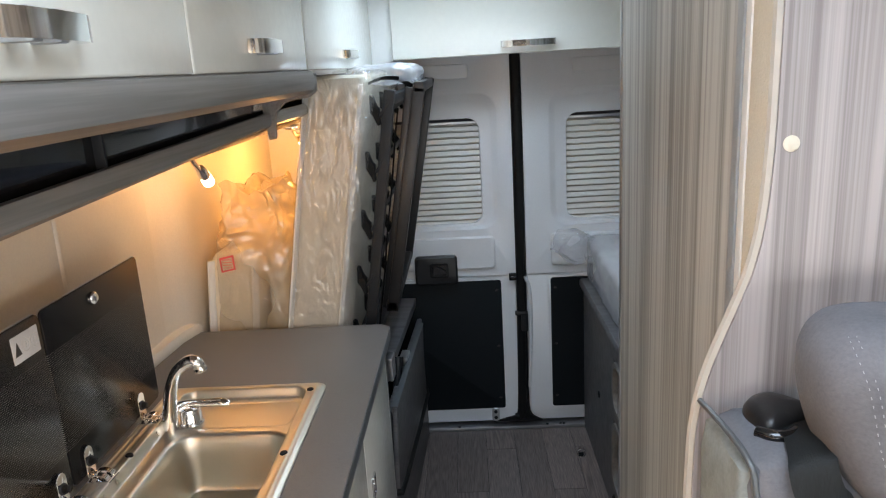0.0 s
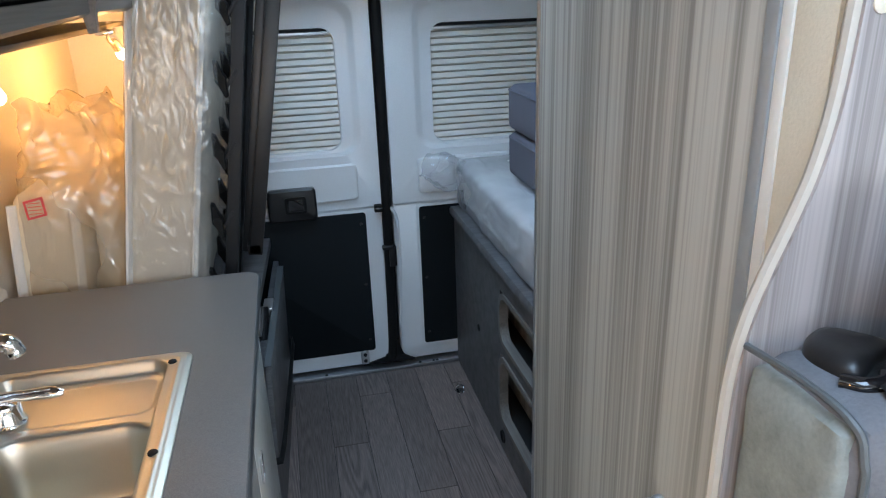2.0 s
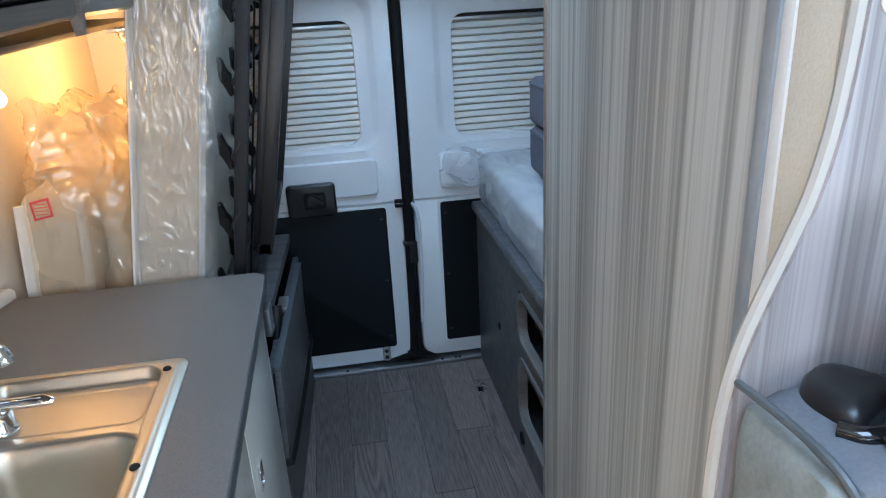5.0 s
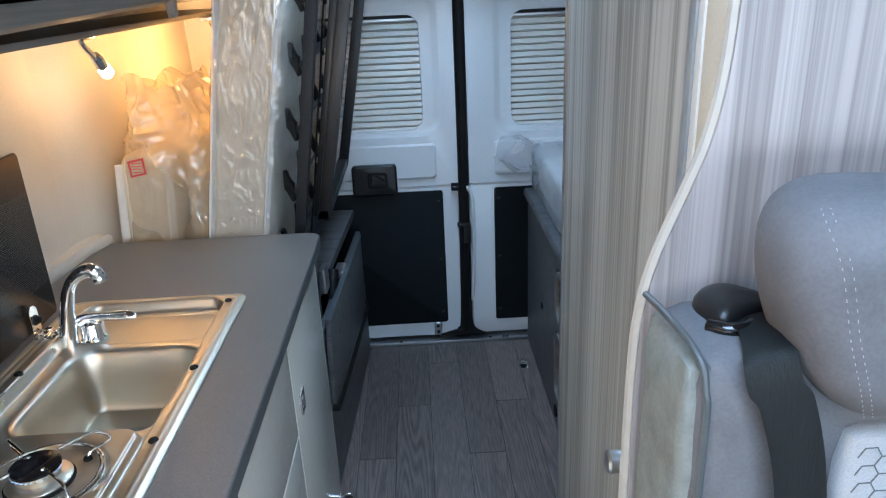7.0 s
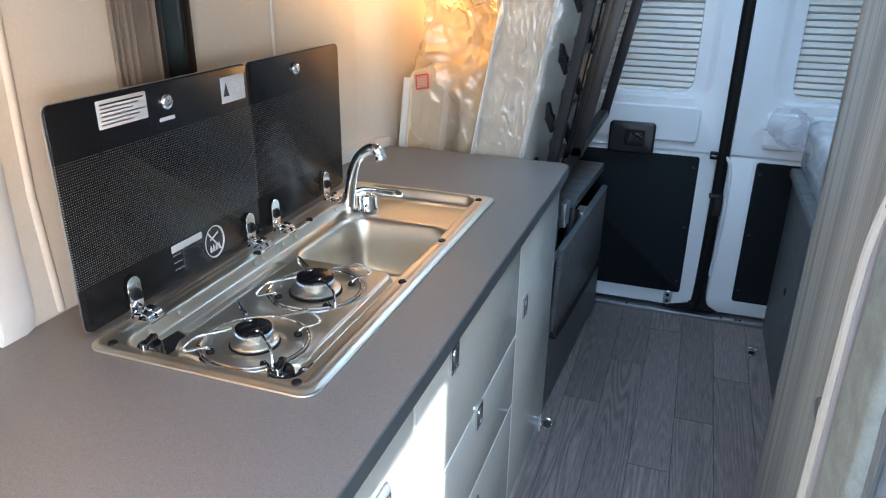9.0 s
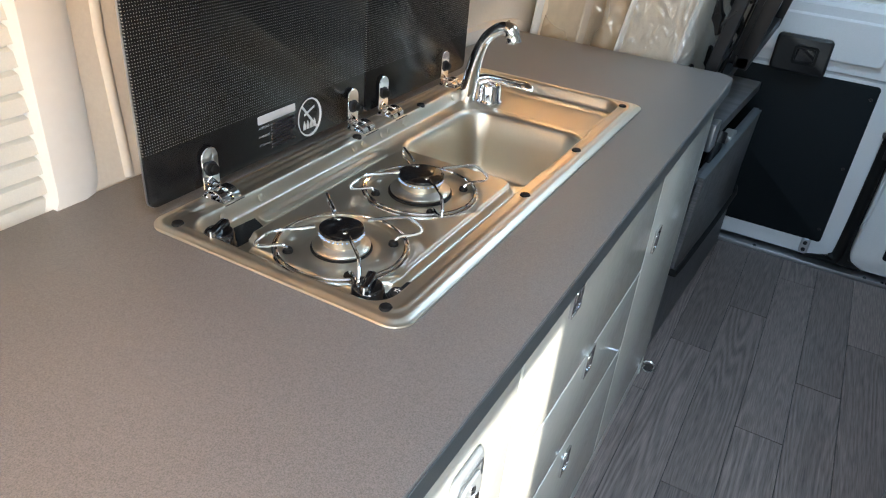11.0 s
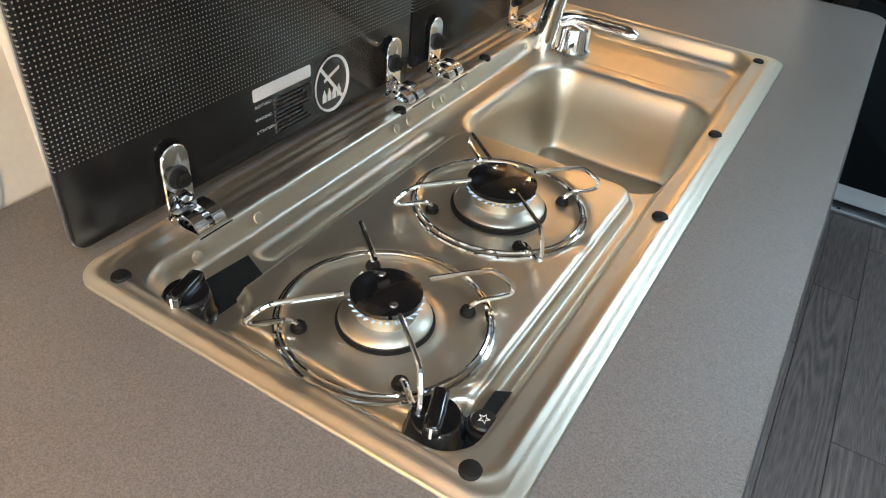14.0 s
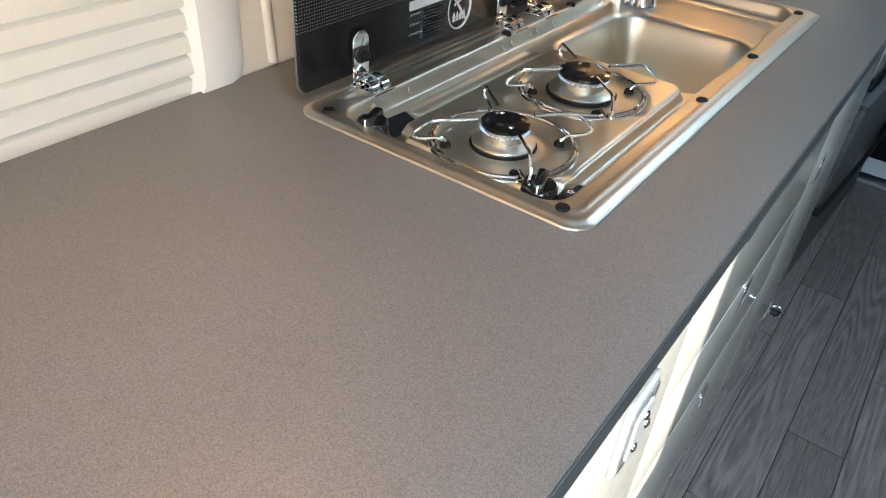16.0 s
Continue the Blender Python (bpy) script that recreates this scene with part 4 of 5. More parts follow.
def bow_handle(parent, centre, along, out, w):
    """A flat bow handle of polished metal with two feet."""
    c, a, o = Vector(centre), Vector(along), Vector(out)
    pts = [c - a * w / 2 + o * 0.002, c - a * (w / 2 - 0.006) + o * 0.016, c - a * w * 0.25 + o * 0.024, c + o * 0.026, c + a * w * 0.25 + o * 0.024, c + a * (w / 2 - 0.006) + o * 0.016, c + a * w / 2 + o * 0.002]
    P = smooth_path(pts, 4)
    bm = bmesh.new()
    rows = []
    for i, p in enumerate(P):
        h = 0.011
        rows.append([bm.verts.new(p + Vector((0, 0, k)) + o * e) for k, e in ((-h, 0), (h, 0), (h, 0.004), (-h, 0.004))])
    for p, q in zip(rows, rows[1:]):
        for k in range(4):
            bm.faces.new((p[k], p[(k + 1) % 4], q[(k + 1) % 4], q[k]))
    bm.faces.new(rows[0]), bm.faces.new(rows[-1][::-1])
    hnd = part("handle", bm, M_CHROME, parent, "polished bow handle")
    for s in (-0.12, 0.12):
        q = c + a * w * s + o * 0.012
        e = 0.007
        part("handle_clip", box(q.x - e * (1 + abs(o.x)), q.x + e * (1 + abs(o.x)), q.y - e * (1 + abs(o.y)), q.y + e * (1 + abs(o.y)), q.z - 0.013, q.z + 0.013, 0.003), M_ALU, parent)


def side_lockers():
    for n, (y0, y1) in enumerate(((-0.05, 0.58), (0.58, 1.24), (1.24, 1.905), (1.905, 3.07))):
        c = thing("overhead_locker", "white gloss overhead locker with polished bow handle", "locker", group="overhead lockers along the side wall")
        part("body", box(WALL + 0.005, LOCK - 0.02, y0 + 0.001, y1 - 0.001, 1.612, 1.955, 0.002), M_LINE, c)
        d = part("door", box(LOCK - 0.019, LOCK, y0 + 0.002, y1 - 0.002, 1.624, 1.95, 0.004, 3), M_CREAM, c)
        bow_handle(d, (LOCK, (y0 + y1) / 2 - 0.02, 1.664), (0, 1, 0), (1, 0, 0), 0.155 if n < 3 else 0.19)


side_lockers()
rack = thing("locker_rack", "grey-brown open shelf under the lockers with black back", "shelf")
prof = [(-0.352, 1.626), (-0.334, 1.621), (-0.329, 1.605), (-0.333, 1.583), (-0.346, 1.573), (-0.37, 1.570), (-0.43, 1.583), (-0.45, 1.626)]
part("upper_rail", loft([(prof, -0.05), (prof, 1.925)], "y"), M_RAIL, rack)
rail = [(-0.44, 1.523), (-0.437, 1.512), (-0.438, 1.497), (-0.448, 1.490), (-0.62, 1.493), (-0.62, 1.503), (-0.46, 1.505), (-0.452, 1.523)]
part("lower_rail", loft([([(x, z + dz) for x, z in rail], y) for y, dz in ((-0.05, -0.034), (1.2, -0.004), (1.93, 0.014), (3.06, 0.014))], "y"), M_RAIL, rack)
part("shelf_bottom", box(-0.865, -0.6, 1.3, 3.06, 1.449, 1.462, 0.002), M_RAIL, rack)
part("back", box(-0.475, -0.465, -0.05, 3.06, 1.503, 1.617, 0.001), M_GLOSSBLACK, rack, "black gloss back panel")
for y in (0.5, 1.2):
    part("divider", box(-0.466, -0.452, y, y + 0.006, 1.507, 1.582, 0.001), M_FRAME, rack)
endp = [(-0.33, 1.617), (-0.33, 1.579), (-0.35, 1.565), (-0.38, 1.563), (-0.405, 1.557), (-0.424, 1.537), (-0.43, 1.507), (-0.432, 1.479), (-0.446, 1.477), (-0.452, 1.517), (-0.46, 1.617)]
part("end_bracket", loft([(endp, 1.925), (endp, 1.94)], "y"), M_RAIL, rack)

rl = thing("rear_locker", "white gloss locker over the rear doors", "locker")
part("body", box(-0.262, 1.19, 3.03, REAR - 0.004, 1.648, 1.955, 0.002), M_LINE, rl)
d = part("door", box(-0.26, 1.18, 3.01, 3.029, 1.645, 1.95, 0.004, 3), M_CREAM, rl)
bow_handle(d, (0.235, 3.01, 1.68), (1, 0, 0), (0, -1, 0), 0.2)
fil = thing("corner_filler", "pale filler panel between the lockers", "panel")
part("board", box(-0.345, -0.263, 3.045, 3.06, 1.62, 1.955, 0.002), M_LINE, fil)


def spot(x, y, z, dx, dy, watts, drop=0.062, k=1.0):
    """A small reading spot: square foot, bent stem, lit bulb; k scales its head."""
    s = thing("reading_spot", "small chrome spot lamp with lit warm bulb under the shelf", "lamp", group="spot lamps under the shelf")
    part("foot", box(x - 0.024, x + 0.024, y - 0.024, y + 0.024, z - 0.014, z + 0.002, 0.003), M_CHROME, s)
    way = Vector((dx, dy, -drop)).normalized()
    end = Vector((x + dx, y + dy, z - drop)) - way * 0.018 * k
    stem = smooth_path([(x, y, z - 0.01), (x + dx * 0.1, y + dy * 0.14, z - 0.028), end], 4)
    part("stem", tube(stem, 0.0048 * k, 10), M_CHROME, s)
    part("socket", tube([end - way * 0.014 * k, end - way * 0.006 * k, end + way * 0.004 * k, end + way * 0.012 * k], [0.0075 * k, 0.0095 * k, 0.0105 * k, 0.0095 * k], 16), M_CHROME, s)
    part("bulb", tube([end + way * 0.012 * k, end + way * 0.018 * k, end + way * 0.03 * k, end + way * 0.037 * k], [0.008 * k, 0.0105 * k, 0.0105 * k, 0.005 * k], 14), M_BULB, s, "glowing warm bulb")
    lamp("spot_light", "POINT", watts, WARM, Matrix.Translation(end + way * 0.055 * k), 0.02)


spot(-0.7, 2.09, 1.449, 0.004, 0.085, 0.42, 0.085, 1.45)
spot(-0.6, 2.78, 1.449, 0.018, 0.045, 2.7, 0.062, 1.3)
# third spot is unseen, added for the warm glow on hob and worktop
spot(-0.505, 0.56, 1.449, 0.012, 0.062, 2.9)

# ---- folded bed on the left ----


def lean(z):
    """x of the mattress face that lies on the bed base, at the height z."""
    return -0.40 + (z - 0.881) * 0.173


def skew_x(bm, slope, z0):
    for v in bm.verts:
        v.co.x += (v.co.z - z0) * slope
    return bm


def mattress_side():
    m = thing("upright_mattress", "cream foam mattress in clear plastic standing on its side", "mattress")
    z0, z1 = 0.66, 1.605
    sh = 0.173
    core = skew_x(pillow(-0.56, -0.402, 2.305, 3.14, z0, z1, 0.022, 0, 0.0035, 22, 3), sh, 0.881)
    part("foam", core, M_MATTRESS, m)
    for xx in (-0.556, -0.406):
        pts = [(xx + (z - 0.881) * sh, 2.303 + 0.002 * math.sin(z * 30), z) for z in np.linspace(z0 + 0.02, z1 - 0.025, 30)]
        part("edge_tape", tube(pts, 0.009, 8, flat=0.5), M_TAPE, m)
    wrap = skew_x(pillow(-0.57, -0.372, 2.292, 3.15, z0 - 0.01, z1 + 0.012, 0.028, 0.003, 0.0028, 40, 9), sh, 0.881)
    part("wrap", wrap, M_FOIL, m, "wrinkled clear plastic wrap")
    bm = pillow(-0.4, -0.15, 2.55, 3.05, 1.575, 1.625, 0.022, 0.004, 0.012, 20, 6)
    part("wrap", bm, M_SHEET, m)
    return m


mattress_side()


def bar(a, b, w, d):
    """A square tube from a to b."""
    a, b = Vector(a), Vector(b)
    L = (b - a).length
    bm = box(-w / 2, w / 2, -d / 2, d / 2, 0, L, 0.003)
    q = (b - a).to_track_quat("Z", "Y").to_matrix().to_4x4()
    bm.transform(Matrix.Translation(a) @ q)
    return bm


def bed_base():
    b = thing("folding_bed", "folded dark grey metal bed frame with sprung slats", "bed frame")

    def X(z, off):
        return -0.222 + (z - 1.514) * 0.158 + off
    for y in (2.385, 3.13):
        part("side_rail", bar((X(0.72, 0), y, 0.72), (X(1.56, 0), y, 1.56), 0.045, 0.03), M_FRAME, b)
    for z in (0.74, 1.53):
        part("cross_rail", bar((X(z, 0), 2.4, z), (X(z, 0), 3.12, z), 0.03, 0.03), M_FRAME, b)
    for i, z in enumerate((0.834, 1.004, 1.174, 1.345, 1.505)):
        bm = box(-0.004, 0.004, 2.36, 3.15, -0.026, 0.026, 0.002)
        bm.transform(pose(X(z, -0.012), 0, z, 0, 35, 0))
        part("slat", bm, M_FRAME, b)
        for y in (2.372, 2.62, 2.9, 3.14):
            cx = X(z, -0.036)
            wing = [(cx - 0.012, z + 0.044), (cx - 0.004, z + 0.042), (cx + 0.006, z + 0.014), (cx + 0.014, z + 0.004), (cx + 0.012, z - 0.01), (cx + 0.013, z - 0.04), (cx + 0.006, z - 0.043), (cx - 0.006, z - 0.016), (cx - 0.014, z - 0.004), (cx - 0.013, z + 0.01)]
            hold = part("slat_holder", slab(wing, y - 0.016, y + 0.016, "y", 0.003), M_RUBBER, b, "black rubber slat holder")
            part("hub", tube([(cx, y - 0.02, z), (cx, y + 0.02, z)], 0.011, 14), M_RUBBER, hold)
    part("cord", tube(smooth_path([(X(z, 0.016), 2.52 + 0.012 * math.sin(z * 21), z) for z in np.linspace(0.8, 1.5, 10)], 4), 0.003, 6), M_RUBBER, b)
    # folded leg frame in front of the base

    def G(z):
        return -0.266 + (z - 0.887) * 0.192
    part("leg", bar((G(0.887), 2.47, 0.872), (G(1.56), 2.47, 1.56), 0.03, 0.036), M_BLACK, b, "black folded leg")
    part("leg_brace", bar((-0.287, 2.5, 0.872), (-0.164, 2.5, 1.56), 0.026, 0.03), M_BLACK, b)
    part("leg", bar((G(0.887), 3.1, 0.872), (G(1.575), 3.1, 1.575), 0.03, 0.036), M_BLACK, b, "black folded leg")
    part("leg_bar", bar((G(0.887), 2.455, 0.887), (G(0.887), 3.115, 0.887), 0.036, 0.03), M_BLACK, b)
    part("leg_bar", bar((G(1.56), 2.455, 1.56), (G(1.56), 3.115, 1.56), 0.03, 0.03), M_BLACK, b)
    part("strap", tube(smooth_path([(-0.30, 2.42, 1.57), (-0.25, 2.5, 1.59), (-0.2, 2.56, 1.585), (-0.17, 2.6, 1.56)], 5), 0.009, 8, flat=0.3), M_RUBBER, b, "black strap")
    part("hinge_bracket", box(-0.36, -0.285, 2.33, 2.36, 0.6, 0.82, 0.006), M_FRAME, b)
    return b


bed_base()


def bench_left():
    b = thing("bed_box", "dark grey wood bed box with folded flap and strap", "bed box", at=pose(-0.287, 2.33, 0, 0, 0, -3.2))
    part("front", box(-0.02, 0, 0.0, 0.9, 0.0, 0.56, 0.003), M_DWOOD, b)
    part("top", box(-0.70, -0.02, 0.0, 0.9, 0.62, 0.655, 0.004), M_DWOOD, b)
    part("side_panel", box(-0.70, -0.022, 0.002, 0.02, 0.0, 0.62, 0.003), M_DWOOD, b)
    bm = box(0.004, 0.02, -0.02, 0.70, 0.325, 0.612, 0.003)
    for v in bm.verts:
        v.co.x += (v.co.z - 0.325) * 0.04
    f = part("flap", bm, M_DWOOD, b, "folded grey wood flap")
    part("flap_edge", box(0.013, 0.033, -0.022, 0.702, 0.609, 0.614, 0.002), M_EDGE, f)
    part("strap", tube([(0.008, -0.014, 0.312), (0.024, -0.01, 0.308), (0.03, 0.05, 0.315), (0.034, 0.4, 0.31), (0.036, 0.68, 0.315), (0.03, 0.7, 0.33)], 0.012, 8, flat=0.35), M_RUBBER, b, "black webbing strap")
    part("strut", tube([(-0.015, 0.2, 0.44), (-0.01, 0.28, 0.62)], 0.016, 14), M_FRAME, b, "grey gas strut")
    part("strut_end", tube([(-0.01, 0.278, 0.615), (-0.009, 0.29, 0.645)], [0.021, 0.019], 14), M_BLACK, b)
    part("bracket", box(-0.012, 0.018, 0.32, 0.4, 0.6, 0.625, 0.004), M_ALU, b)
    part("bracket", box(-0.016, 0.004, 0.1, 0.16, 0.64, 0.72, 0.004), M_ALU, b)
    part("blue_tag", box(-0.012, 0.0, -0.018, -0.004, 0.12, 0.22, 0.002), M_BLUE, b, "blue plastic strip")
    return b


bench_left()


def bagged():
    g = thing("bagged_mattress", "folded cream mattress in a loose plastic bag with a red stamp", "mattress")
    part("foam", skew_x(pillow(-0.80, -0.655, 2.325, 3.0, 0.66, 1.12, 0.03, 0.0, 0.004, 18, 5), 0.10, 0.9), M_MATTRESS, g)
    part("foam", skew_x(pillow(-0.64, -0.55, 2.38, 3.0, 0.66, 1.12, 0.03, 0.0, 0.004, 18, 8), 0.10, 0.9), M_MATTRESS, g)
    for xx in (-0.793, -0.662):
        part("edge_tape", tube([(xx + (z - 0.9) * 0.1, 2.322, z) for z in np.linspace(0.68, 1.10, 16)], 0.012, 8, flat=0.5), M_TAPE, g)
    bm = bmesh.new()
    rings = []
    # loose bag: rounded box below, gathered and crumpled above
    for i in range(90):
        f = i / 89
        z = 0.66 + 0.645 * f
        n = 168
        ring = []
        for k in range(n):
            a = 2 * math.pi * k / n
            sx, sy = math.cos(a), math.sin(a)
            e = 0.35
            px = math.copysign(abs(sx) ** e, sx)
            py = math.copysign(abs(sy) ** e, sy)
            w = 0.135 - 0.035 * max(0, (f - 0.65) / 0.35)
            dpt = 0.36 * (1 - 0.7 * max(0, (f - 0.68) / 0.32) ** 1.3)
            c = Vector((-0.69 + 0.06 * f, 2.307 + dpt, z))
            crumple = 0.006 + 0.034 * max(0, (f - 0.6) / 0.4)
            p = c + Vector((px * w, py * dpt, 0))
            nv = noise.noise_vector(Vector((p.x * 11, p.y * 7, z * 9))) * crumple
            # sharp folds: creases where slow noises change sign
            fold = abs(noise.noise(Vector((p.x * 16 + z * 6, p.y * 9, z * 11)))) + 0.6 * abs(noise.noise(Vector((p.x * 38, p.y * 22 + z * 9, z * 21 - p.x * 14))))
            out = Vector((px, py, 0)).normalized() * (0.18 - fold) * crumple * 1.3
            if f > 0.985:
                out.z += 0.03 * noise.noise(Vector((p.x * 25, p.y * 14, 4.0)))
            ring.append(bm.verts.new(p + nv + out))
        rings.append(ring)
    for p, q in zip(rings, rings[1:]):
        for k in range(len(p)):
            bm.faces.new((p[k], p[(k + 1) % len(p)], q[(k + 1) % len(p)], q[k]))
    part("bag", bm, M_BAG, g, "crumpled clear plastic bag")
    st = part("stamp", ring_plate([(-0.735, 1.07), (-0.693, 1.078), (-0.695, 1.122), (-0.737, 1.114)], [(-0.731, 1.076), (-0.698, 1.082), (-0.7, 1.116), (-0.732, 1.109)], 2.292, 2.2935, "y"), M_RED, g, "red printed stamp")
    for i in range(4):
        part("stamp_line", box(-0.729, -0.702, 2.292, 2.2935, 1.0835 + 0.008 * i, 1.085 + 0.008 * i, 0), M_RED, st)
    return g


bagged()

# ---- bed on the right ----


def bed_right():
    b = thing("side_bed", "dark grey wood bed box with two cut-out openings", "bed")
    x = 0.468
    # front with two D-shaped openings
    w = 0.02
    for y0, y1, z0, z1 in ((2.63, REAR - 0.012, 0, 0.665), (1.97, 2.63, 0.60, 0.665), (1.97, 2.63, 0.37, 0.42), (1.97, 2.63, 0, 0.12)):
        part("front_board", box(x, x + w, y0, y1, z0, z1, 0), M_DWOOD, b)
    for z0, z1 in ((0.42, 0.60), (0.12, 0.37)):
        outer = rrect(1.975, 2.635, z0 - 0.004, z1 + 0.004, (0.06, 0.02, 0.02, 0.06), 8)
        inner = rrect(2.02, 2.617, z0 + 0.012, z1 - 0.012, (0.05, 0.02, 0.02, 0.05), 8)
        part("opening_trim", ring_plate(outer, inner, x - 0.006, x + 0.024, "x"), M_RAIL, b, "rounded edge trim")
    part("inner_floor", box(x + 0.02, 1.19, 1.97, REAR - 0.02, 0.09, 0.12, 0), M_FRAME, b)
    part("inner_shelf", box(x + 0.02, 1.19, 1.97, REAR - 0.02, 0.375, 0.395, 0), M_FRAME, b)
    part("inner_back", box(x + 0.09, x + 0.1, 1.97, REAR - 0.02, 0.12, 0.6, 0), M_WOOD, b)
    lip = [(x - 0.012, 0.665), (x - 0.018, 0.672), (x - 0.018, 0.69), (x - 0.012, 0.70), (x + 0.06, 0.70), (x + 0.06, 0.665)]
    part("lip", loft([(lip, 1.968), (lip, REAR - 0.013)], "y"), M_DWOOD, b, "rounded dark wood lip")
    part("slatted_base", box(x + 0.06, 1.19, 1.97, REAR - 0.013, 0.665, 0.69, 0), M_FRAME, b)
    part("cap", lathe([(0.014, 0), (0.014, 0.002), (0.009, 0.004), (0.001, 0.004)], 18, pose(x, 2.9, 0.33, 0, -90)), M_RUBBER, b)
    part("vent", lathe([(0.024, 0), (0.022, 0.004), (0.018, 0.001), (0.001, 0.001)], 20, pose(x, 2.6, 0.055, 0, -90)), M_RUBBER, b)
    return b


bed_right()
m = thing("bed_mattress", "mattress in milky plastic wrap lying on the bed", "mattress")
part("foam", pillow(0.50, 1.18, 2.08, REAR - 0.02, 0.70, 0.88, 0.035, 0.006, 0.004, 20, 2), M_TAPE, m)
part("wrap", pillow(0.478, 1.19, 2.06, REAR - 0.004, 0.70, 0.893, 0.03, 0.006, 0.006, 44, 7), M_SHEET, m, "crumpled milky plastic wrap")
bm = bmesh.new()
bmesh.ops.create_icosphere(bm, subdivisions=5, radius=1)
for v in bm.verts:
    p = v.co.copy()
    q = Vector((0.42 + p.x * 0.085, REAR - 0.09 + p.y * 0.07, 0.865 + p.z * 0.062))
    v.co = q + noise.noise_vector(q * 18) * 0.03 + noise.noise_vector(q * 45) * 0.012
part("wrap_end", bm, M_FILM, m, "bunched end of the plastic wrap")
for z0, z1, y1 in ((0.905, 1.06, 2.915), (1.062, 1.217, 2.92)):
    c = thing("seat_cushion", "slate grey fabric cushion stacked on the bed", "cushion", group="stacked cushions on the bed")
    part("cover", pillow(0.585, 1.12, 2.35, y1, z0, z1, 0.028, 0.006, 0.002, 18, z0), M_CUSH, c)
    part("piping", tube([(x, y, z1 - 0.02) for x, y in rrect(0.586, 1.119, 2.351, y1 - 0.001, 0.028)], 0.004, 6, True), M_CUSH, c)

# ---- washroom and bulkhead ----
wr = thing("washroom", "washroom wall in striped silver larch decor", "partition")
PX = 0.347
part("side_panel", box(PX, PX + 0.02, 1.287, 1.958, 0.0, 1.955, 0.002), M_WOOD, wr)
part("edge_profile", tube([(PX + 0.004, 1.962, 0.0), (PX + 0.004, 1.962, 1.955)], 0.008, 10), M_ALU, wr, "slim aluminium edge profile")
part("back_panel", box(PX + 0.02, 1.195, 1.94, 1.957, 0.0, 1.955, 0.002), M_WOOD, wr)
part("jamb", box(PX - 0.002, PX + 0.016, 1.266, 1.286, 0.0, 1.955, 0.002), M_GREYPLATE, wr, "grey door jamb profile")
part("jamb", box(PX + 0.001, PX + 0.02, 1.248, 1.265, 0.9, 1.955, 0.001), M_LINE, wr, "bright white door edge")
part("front_panel", box(PX + 0.003, 1.195, 1.19, 1.247, 0.0, 1.955, 0.001), M_MATTRESS, wr, "beige door lining")
part("door_knob", tube([(PX, 1.392, 0.78), (PX - 0.008, 1.392, 0.78), (PX - 0.012, 1.392, 0.78), (PX - 0.036, 1.392, 0.78), (PX - 0.04, 1.392, 0.78)], [0.021, 0.021, 0.0185, 0.0195, 0.016], 24), M_ALU, wr, "brushed round push knob")


def bulkhead():
    b = thing("bulkhead_board", "curved pale larch board behind the bench seat", "board")
    edge = [(0.268, 0.0), (0.268, 0.9), (0.269, 1.1), (0.274, 1.17), (0.284, 1.22), (0.299, 1.265), (0.318, 1.315), (0.333, 1.36), (0.344, 1.42), (0.349, 1.5), (0.35, 1.6), (0.35, 1.955)]
    P = [(p.x, p.y) for p in smooth_path([(a, c, 0) for a, c in edge], 5)]
    poly = P + [(1.195, 1.955), (1.195, 0.0)]
    part("board", loft([(poly, 1.16), (poly, 1.182)], "y"), M_WOOD2, b)
    part("edge_trim", tube([(x - 0.001, 1.171, z) for x, z in P], 0.0075, 8), M_TRIM, b, "pale rounded edge trim")
    part("cover_cap", lathe([(0.0095, 0), (0.0095, 0.0015), (0.008, 0.0025), (0.0005, 0.0028)], 20, pose(0.366, 1.16, 1.508, 90)), M_MATTRESS, b, "cream screw cap")
    return b


bulkhead()


